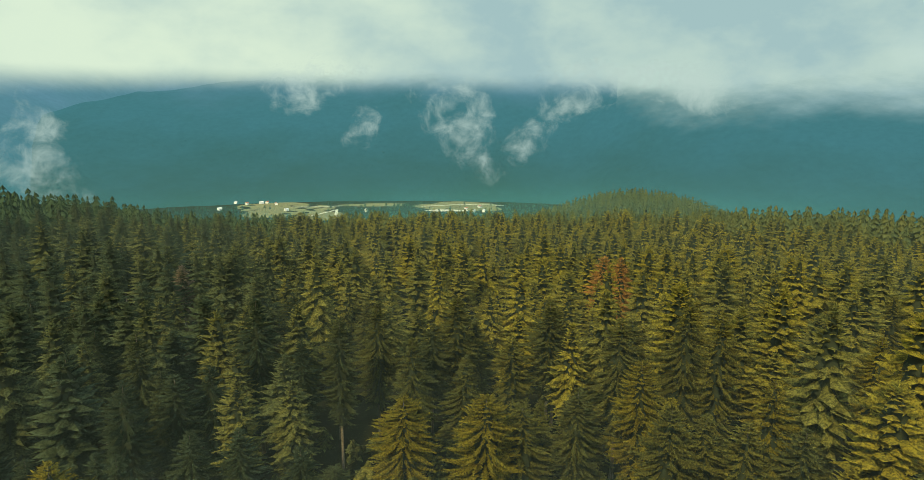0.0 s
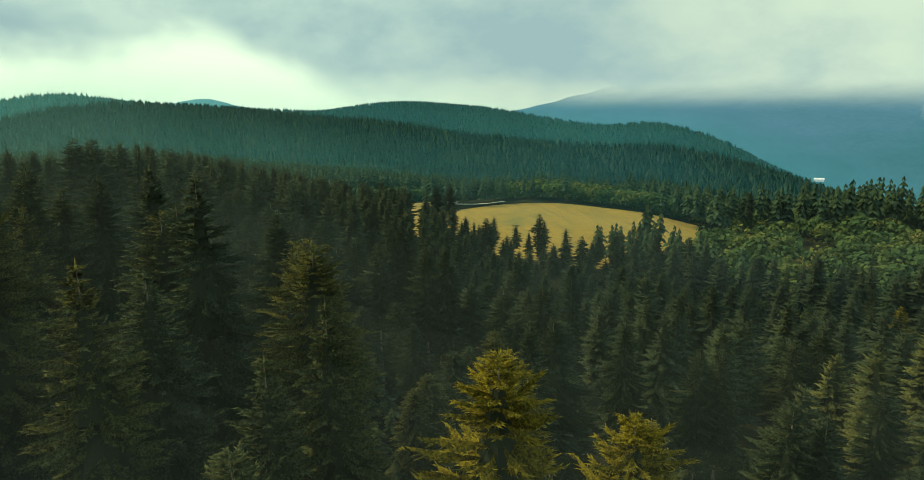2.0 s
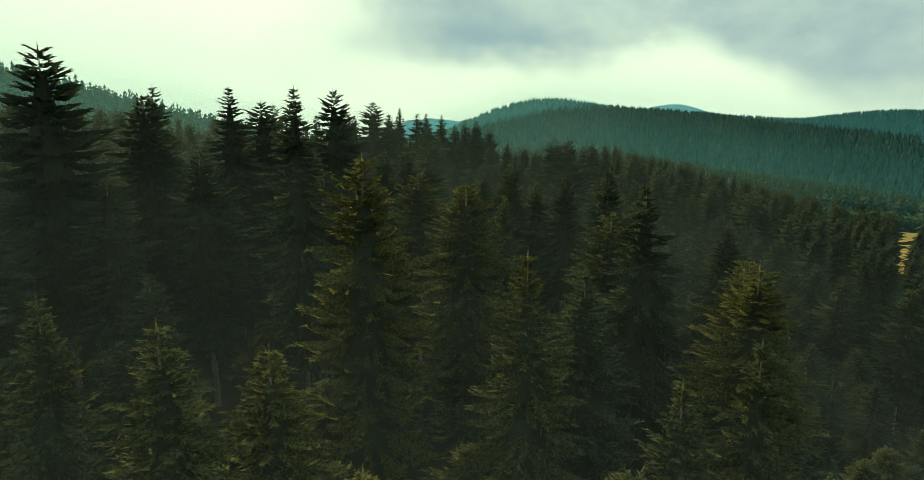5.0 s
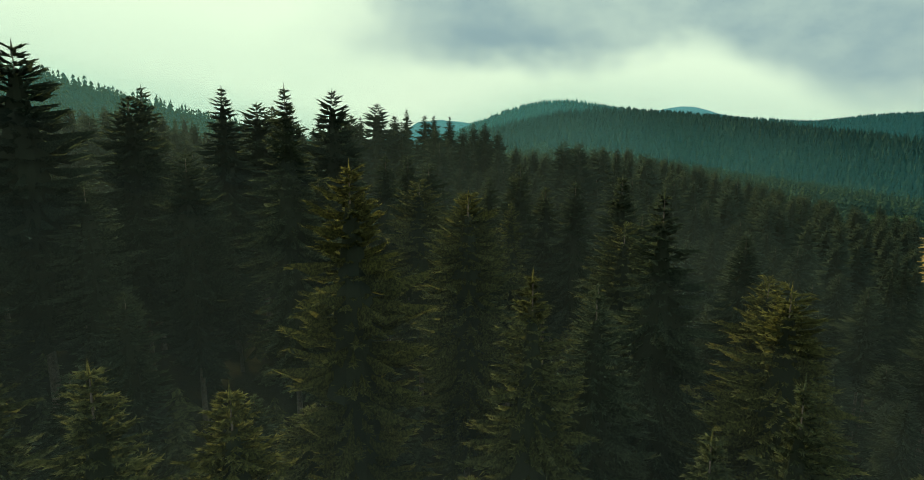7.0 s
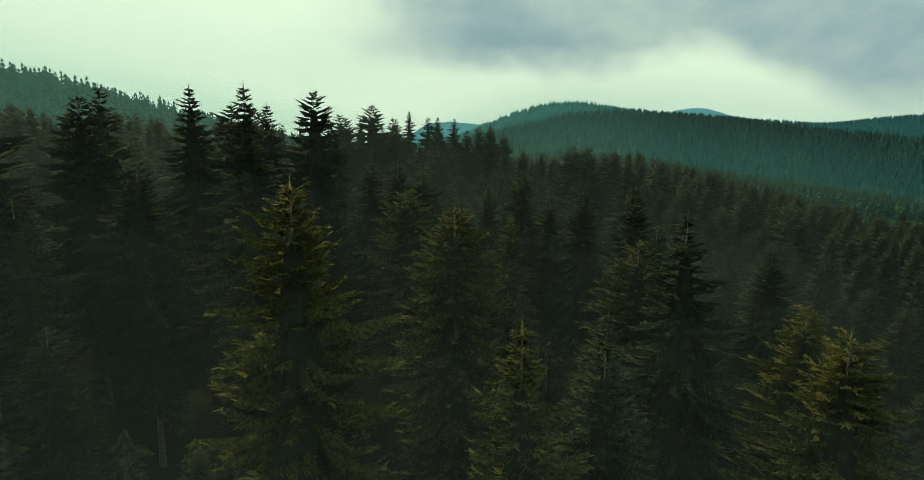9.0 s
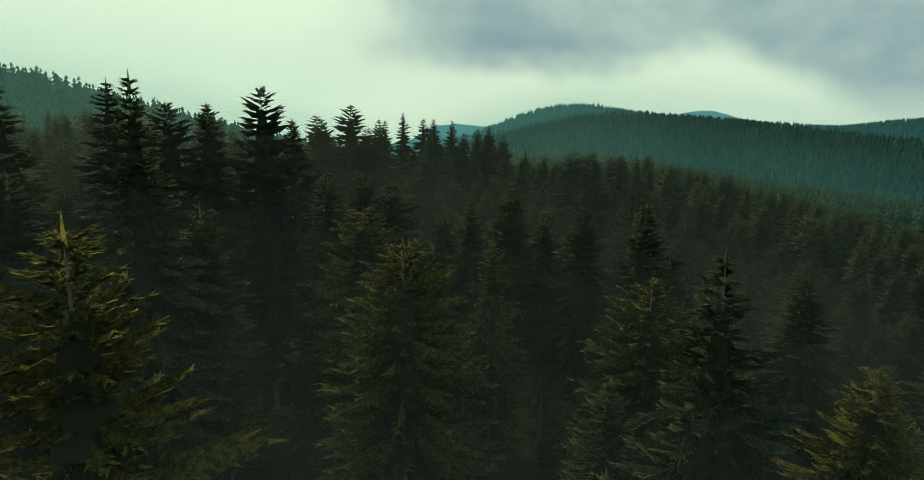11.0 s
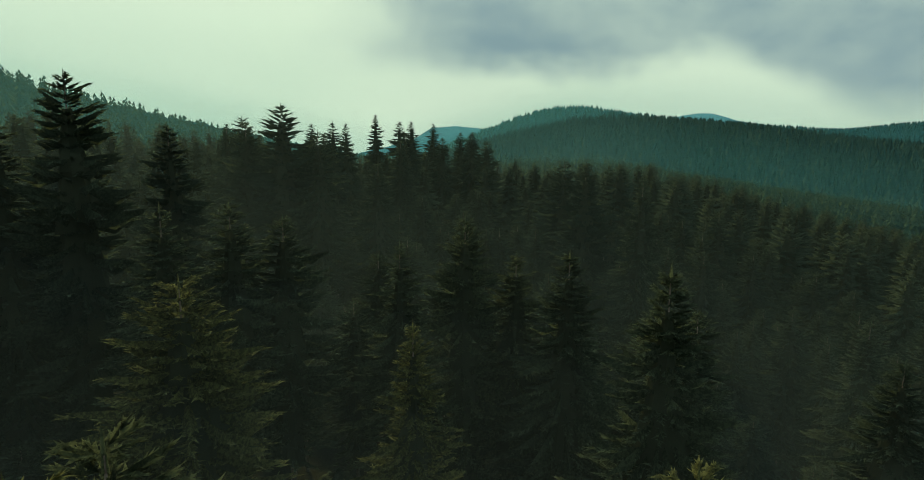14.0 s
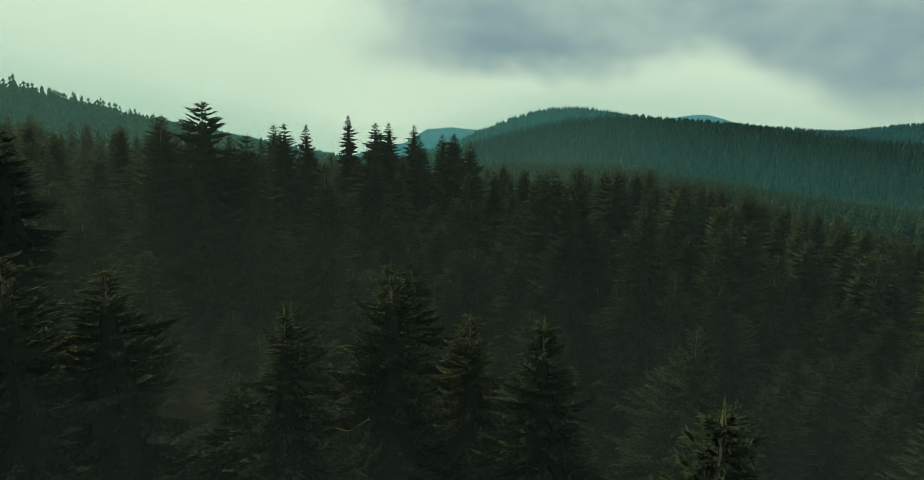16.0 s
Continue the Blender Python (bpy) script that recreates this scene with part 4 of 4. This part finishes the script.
forest("hill_woods", "olive green spruces covering a round hill", [spire(101 + i, TALL, 2.6, 5, 6, 0.4) for i in range(4)], tops(X[hump], Y[hump], 19, 3), MAT_NEEDLE_RIDGE, 10)

X, Y = scatter(0, 150, 7.6, behind=True)
forest("rear_woods", "dense dark green spruces and firs behind the flight", [spire(95 + i, TALL, 3.6, 7, 5, 0.34) for i in range(3)], tops(X, Y, 17.5, 6), MAT_NEEDLE_WOOD, 7)

# ---- thickets ----


def bush(seed, n):
    """A round broadleaf bush of leaf clumps."""
    rnd = np.random.RandomState(seed)
    V, F, T = [], [], []
    lobes = np.c_[rnd.uniform(-1, 1, (7, 2)) * 0.75, rnd.uniform(0.9, 2.2, 7)]
    for i in range(n):
        c, d = lobes[rnd.randint(7)], rnd.normal(size=3)
        d /= np.linalg.norm(d)
        if d[2] < -0.5:
            d[2] = -d[2]
        p = c + d * rnd.uniform(0.55, 0.85)
        a, b = np.cross(d, rnd.normal(size=3)), None
        a /= np.linalg.norm(a)
        b = np.cross(d, a) + 0.5 * d * rnd.uniform(-1, 1)
        k = rnd.uniform(0.17, 0.34)
        base = len(V)
        V += [p - a * k, p - b * k * 0.7, p + a * k, p + b * k * 0.7]
        F.append((base, base + 1, base + 2, base + 3))
        T += [0.2, 0.6, 1.0, 0.6]
    V = np.array(V)
    V[:, 2] *= TALL / 2.9
    V[:, :2] *= 1.0
    return V, np.array(F), np.array(T)


def thicket(rows, step, height):
    out = []
    for yaw, dist, w, d, turn in rows:
        cx, cy = bearing(yaw, dist)
        t = radians(turn)
        n = int(3.14 * w * d / step**2)
        for _ in range(n):
            r, a = math.sqrt(rng.rand()), rng.uniform(0, 6.28)
            u, v = math.cos(a) * r * w, math.sin(a) * r * d
            x, y = cx + u * math.cos(t) - v * math.sin(t), cy + u * math.sin(t) + v * math.cos(t)
            if in_patch(CLEARINGS, np.array([x]), np.array([y]), 0.98)[0]:
                continue
            out.append((x, y, float(ground_z(x, y)) + height * rng.uniform(0.55, 1.2)))
    return out


def bushes_mesh(name, label, rows, mat, seed):
    rnd = np.random.RandomState(seed)
    models = [bush(seed + i, 84) for i in range(4)]
    VV, FF, TT, TI, base = [], [], [], [], 0
    for x, y, top in rows:
        V, F, T = models[rnd.randint(4)]
        gz = float(ground_z(x, y)) - 0.2
        h = top - gz
        a, w = rnd.uniform(0, 6.28), h * rnd.uniform(0.3, 0.42)
        VV.append(np.stack([x + (V[:, 0] * math.cos(a) - V[:, 1] * math.sin(a)) * w, y + (V[:, 0] * math.sin(a) + V[:, 1] * math.cos(a)) * w, gz + V[:, 2] / TALL * h], -1))
        FF.append(F + base)
        TT.append(T)
        TI.append(np.full(len(V), rnd.rand()))
        base += len(V)
    me = mesh_from(name, np.concatenate(VV), np.concatenate(FF), mat, False, {"tip": np.concatenate(TT), "tint": np.concatenate(TI)})
    return tagged(new(name, me), label, "bushes", kind="stuff")


bushes_mesh("thicket", "light green broadleaf bushes round the clearings", thicket(THICKETS, 3.8, 8.0), MAT_LEAF, 71)

# ---- mist banks ----


def veil_material(name, colour):
    """Thin mist that scatters the light of sun and sky."""
    m, nt, out = material(name)
    veil = nt.nodes.new("ShaderNodeAttribute")
    veil.attribute_name = "veil"
    n = noise_tex(nt, position(nt), 0.006, 4, 0.55)
    alpha = mathn(nt, "MULTIPLY", veil.outputs["Fac"], mathn(nt, "ADD", 0.55, mathn(nt, "MULTIPLY", n, 0.9)))
    d = nt.nodes.new("ShaderNodeBsdfDiffuse")
    t = nt.nodes.new("ShaderNodeBsdfTranslucent")
    for node in (d, t):
        node.inputs[0].default_value = (*colour, 1)
    both = nt.nodes.new("ShaderNodeMixShader")
    nt.links.new(d.outputs[0], both.inputs[1])
    nt.links.new(t.outputs[0], both.inputs[2])
    clear = nt.nodes.new("ShaderNodeBsdfTransparent")
    mix = nt.nodes.new("ShaderNodeMixShader")
    nt.links.new(alpha, mix.inputs[0])
    nt.links.new(clear.outputs[0], mix.inputs[1])
    nt.links.new(both.outputs[0], mix.inputs[2])
    nt.links.new(mix.outputs[0], out.inputs[0])
    return m


MAT_VEIL = veil_material("thin blue mist", (0.10, 0.48, 0.52))
MAT_HAZE = veil_material("thin grey haze", (0.25, 0.35, 0.31))


def mist_layer(height, amount, long=125, wide=150):
    """Thin haze lying level among the trees of the near wood, that many metres over the ground."""
    r, a = np.meshgrid(np.linspace(0.02, 1.0, 40), np.linspace(0, 2 * np.pi, 90, endpoint=False), indexing="ij")
    X, Y = -10 + np.cos(a) * r * long, 5 + np.sin(a) * r * wide
    veil = amount * (1 - smooth(0.4, 1.0, r))
    ob = sheet("mist_layer", X, Y, ground_z(X, Y) + height, MAT_HAZE, attrs={"veil": veil.ravel()}, wrap=True)
    return tagged(ob, "thin grey haze lying among the spruces", "mist", kind="structure")


def mist_bank(dist, yaw0, yaw1, amount, lo, hi, mat=MAT_VEIL, stretch=0.0):
    """A bank of thin mist over the woods; full up to lo metres over the ground, gone at hi."""
    az = np.radians(np.linspace(yaw0, yaw1, 120))
    h = np.linspace(-12, hi, 16)
    A, Hh = np.meshgrid(az, h, indexing="xy")
    R = dist * (1 + 0.05 * np.sin(A * 5 + dist))
    X, Y = -np.sin(A) * R - 20, np.cos(A) * R
    X = X - stretch * (0.2 + np.sin(A))
    veil = amount * (1 - smooth(lo, hi, Hh)) * smooth(0, 0.12, (A - az[0]) / (az[-1] - az[0])) * smooth(0, 0.12, (az[-1] - A) / (az[-1] - az[0]))
    ob = sheet("mist_bank", X, Y, ground_z(X, Y) + Hh, mat, attrs={"veil": veil.ravel()})
    return tagged(ob, "thin bluish mist hanging over the distant woods", "mist", kind="structure")


# layers and near banks are added to lift the dark gaps and woods
mist_layer(9, 0.02)
mist_layer(17, 0.017)
mist_layer(22, 0.02, 85, 70)
mist_bank(60, 66, 215, 0.048, 26, 46, MAT_HAZE)
mist_bank(95, -85, 82, 0.03, 22, 40, MAT_HAZE)
mist_bank(150, -85, 74, 0.05, 22, 40, MAT_HAZE)
mist_bank(180, 88, 190, 0.055, 20, 55, MAT_HAZE)
mist_bank(245, 40, 130, 0.045, 24, 70)
mist_bank(230, 112, 215, 0.15, 36, 62)
mist_bank(430, -75, 185, 0.095, 24, 60)
mist_bank(690, 20, 185, 0.2, 24, 70)
mist_bank(1450, -95, 60, 0.21, 20, 120)

# ---- the village in the valley ----


def box(bm, x0, x1, y0, y1, z0, z1):
    bmesh.ops.create_cube(bm, size=1.0, matrix=Matrix.Translation(((x0 + x1) / 2, (y0 + y1) / 2, (z0 + z1) / 2)) @ Matrix.Diagonal((x1 - x0, y1 - y0, z1 - z0, 1)))


def part(name, bm, mat, parent, label=""):
    me = bpy.data.meshes.new(name)
    bm.to_mesh(me)
    bm.free()
    me.materials.append(mat)
    ob = new(name, me)
    ob.parent = parent
    return tagged(ob, label)


def house(width, depth, height, roof_mat, label):
    """A house with plastered walls, a gabled roof with eaves, windows and a door."""
    h = new("house")
    bm = bmesh.new()
    box(bm, -width / 2, width / 2, -depth / 2, depth / 2, -1.5, height)
    part("wall", bm, MAT_PLASTER, h)
    bm = bmesh.new()
    rise, over = depth * 0.32, 0.6
    prof = [(-depth / 2 - over, height - 0.15), (0, height + rise), (depth / 2 + over, height - 0.15), (depth / 2 + over, height + 0.1), (0, height + rise + 0.3), (-depth / 2 - over, height + 0.1)]
    ends = [[bm.verts.new((sx * (width / 2 + over), y, z)) for y, z in prof] for sx in (-1, 1)]
    bm.faces.new(ends[0])
    bm.faces.new(list(reversed(ends[1])))
    for i in range(6):
        j = (i + 1) % 6
        bm.faces.new((ends[0][j], ends[0][i], ends[1][i], ends[1][j]))
    part("roof", bm, roof_mat, h)
    for sx in (-1, 1):
        bm = bmesh.new()
        inner, outer = ([bm.verts.new((sx * (width / 2 - d), y, z)) for y, z in ((-depth / 2, height), (depth / 2, height), (0, height + rise))] for d in (0.25, 0.01))
        bm.faces.new(inner)
        bm.faces.new(outer)
        for i in range(3):
            k = (i + 1) % 3
            bm.faces.new((inner[i], inner[k], outer[k], outer[i]))
        part("gable", bm, MAT_PLASTER, h)
    for k in range(3):
        x = -width / 2 + width * (k + 0.5) / 3
        for sy in (-1, 1):
            bm = bmesh.new()
            low = 0.0 if (k == 1 and sy < 0) else 1.0
            box(bm, x - 0.6, x + 0.6, sy * (depth / 2 + 0.02) - 0.06, sy * (depth / 2 + 0.02) + 0.06, low, 2.3)
            part("door" if low == 0.0 else "window", bm, MAT_GLASS, h)
    return tagged(h, label, "house", "village houses")


TIN, TILE = house(10, 7, 4.2, MAT_ROOF_GREY, "white plastered house with a grey sheet roof"), house(8.5, 6.5, 3.6, MAT_ROOF_RED, "white plastered house with a red tiled roof")
# bearing, distance, turn, which
VILLAGE = [(0.02, 1842, 20, 0), (-0.44, 1848, 60, 1), (-1.16, 1819, 100, 1), (-1.98, 1726, 30, 0), (1.2, 1840, 50, 1), (2.1, 1858, 80, 0), (3.37, 1775, 35, 0), (-6.43, 1579, 5, 1),
           (-8.76, 1693, 70, 0), (-17.55, 1722, 25, 1), (-18.2, 1681, 50, 0), (-18.72, 1748, 15, 1), (-19.11, 1687, 70, 0)]
hall = house(26, 11, 5.5, MAT_ROOF_GREY, "long white hall with a grey sheet roof")
x, y = bearing(40.2, 2075)
hall.matrix_basis = pose(x, y, -199, 0, 0, 40)
first = {}
for yaw, dist, turn, which in VILLAGE:
    x, y = bearing(yaw, dist)
    m = pose(x, y, float(ground_z(x, y)) + 0.6, 0, 0, turn)
    model = (TIN, TILE)[which]
    if which in first:
        copy_thing(model, m)
    else:
        first[which] = True
        model.matrix_basis = m


def patch_sheet(name, label, yaw, dist, w, d, turn, mat, lift, category):
    cx, cy = bearing(yaw, dist)
    r, a = np.meshgrid(np.linspace(0.02, 1.0, 8), np.linspace(0, 2 * np.pi, 60, endpoint=False), indexing="ij")
    e = r * (1 - 0.1 * np.sin(3 * a + dist) - 0.08 * np.sin(5 * a + yaw))
    t = radians(turn)
    u, v = np.cos(a) * w * e, np.sin(a) * d * e
    X, Y = cx + u * math.cos(t) - v * math.sin(t), cy + u * math.sin(t) + v * math.cos(t)
    return tagged(sheet(name, X, Y, ground_z(X, Y) + lift, mat, wrap=True), label, category, kind="structure")


FIELDS = [(-1.5, 1745, 120, 105, 0), (-9.6, 1780, 90, 24, -9), (-17, 1760, 115, 70, -17), (-5.0, 1640, 60, 60, -5)]
for i, row in enumerate(FIELDS):
    patch_sheet("field", "mown yellow-green field on the valley floor", *row, MAT_FIELD, 0.3 + 0.04 * i, "field")
patch_sheet("gravel_yard", "pale gravel yard beside the village houses", -15.8, 1696, 58, 14, -15, MAT_GRAVEL, 0.8, "yard")


def track(name, points, width, lift):
    """A pale gravel track along points given by bearing and distance."""
    P = np.array([bearing(*q) for q in points])
    t = np.linspace(0, len(P) - 1, 40)
    x, y = np.interp(t, range(len(P)), P[:, 0]), np.interp(t, range(len(P)), P[:, 1])
    dx, dy = np.gradient(x), np.gradient(y)
    n = np.hypot(dx, dy)
    s = np.linspace(-0.5, 0.5, 3)[:, None] * width
    X, Y = x - dy / n * s, y + dx / n * s
    return tagged(sheet(name, X, Y, ground_z(X, Y) + lift, MAT_GRAVEL), "pale gravel track", "track", kind="structure")


track("track", [(-6.24, 1722), (-6.1, 1640), (-5.96, 1557)], 7, 0.7)
track("track", [(-2.44, 1775), (-4.66, 1762), (-6.7, 1770)], 6, 0.74)
track("track", [(-3.17, 1636), (-4.66, 1663), (-6.15, 1716)], 6, 0.78)
track("track", [(-13.59, 1754), (-17.26, 1787), (-20.87, 1787)], 7, 0.82)
track("track", [(65, 299), (66.4, 296), (67.6, 298), (69.3, 306)], 2.2, 0.9)
track("track", [(60.8, 330), (61.6, 325), (62.6, 322), (63.6, 327)], 3.5, 0.9)

cabin = house(4.6, 2.6, 1.1, MAT_ROOF_GREY, "small low white cabin with a grey sheet roof")
x, y = bearing(69.6, 314)
cabin.matrix_basis = pose(x, y, float(ground_z(x, y)) + 0.3, 0, 0, 70)

vx, vy = [], []
for _ in range(2600):
    yaw, dist = rng.uniform(-38, 17), rng.uniform(1230, 1800)
    x, y = bearing(yaw, dist)
    inside = in_patch(FIELDS, np.array([x]), np.array([y]), 0.88)[0]
    if (inside and rng.rand() < 0.985) or (abs(yaw + 6.1) < 0.35 and dist > 1540):
        continue
    vx.append(x), vy.append(y)
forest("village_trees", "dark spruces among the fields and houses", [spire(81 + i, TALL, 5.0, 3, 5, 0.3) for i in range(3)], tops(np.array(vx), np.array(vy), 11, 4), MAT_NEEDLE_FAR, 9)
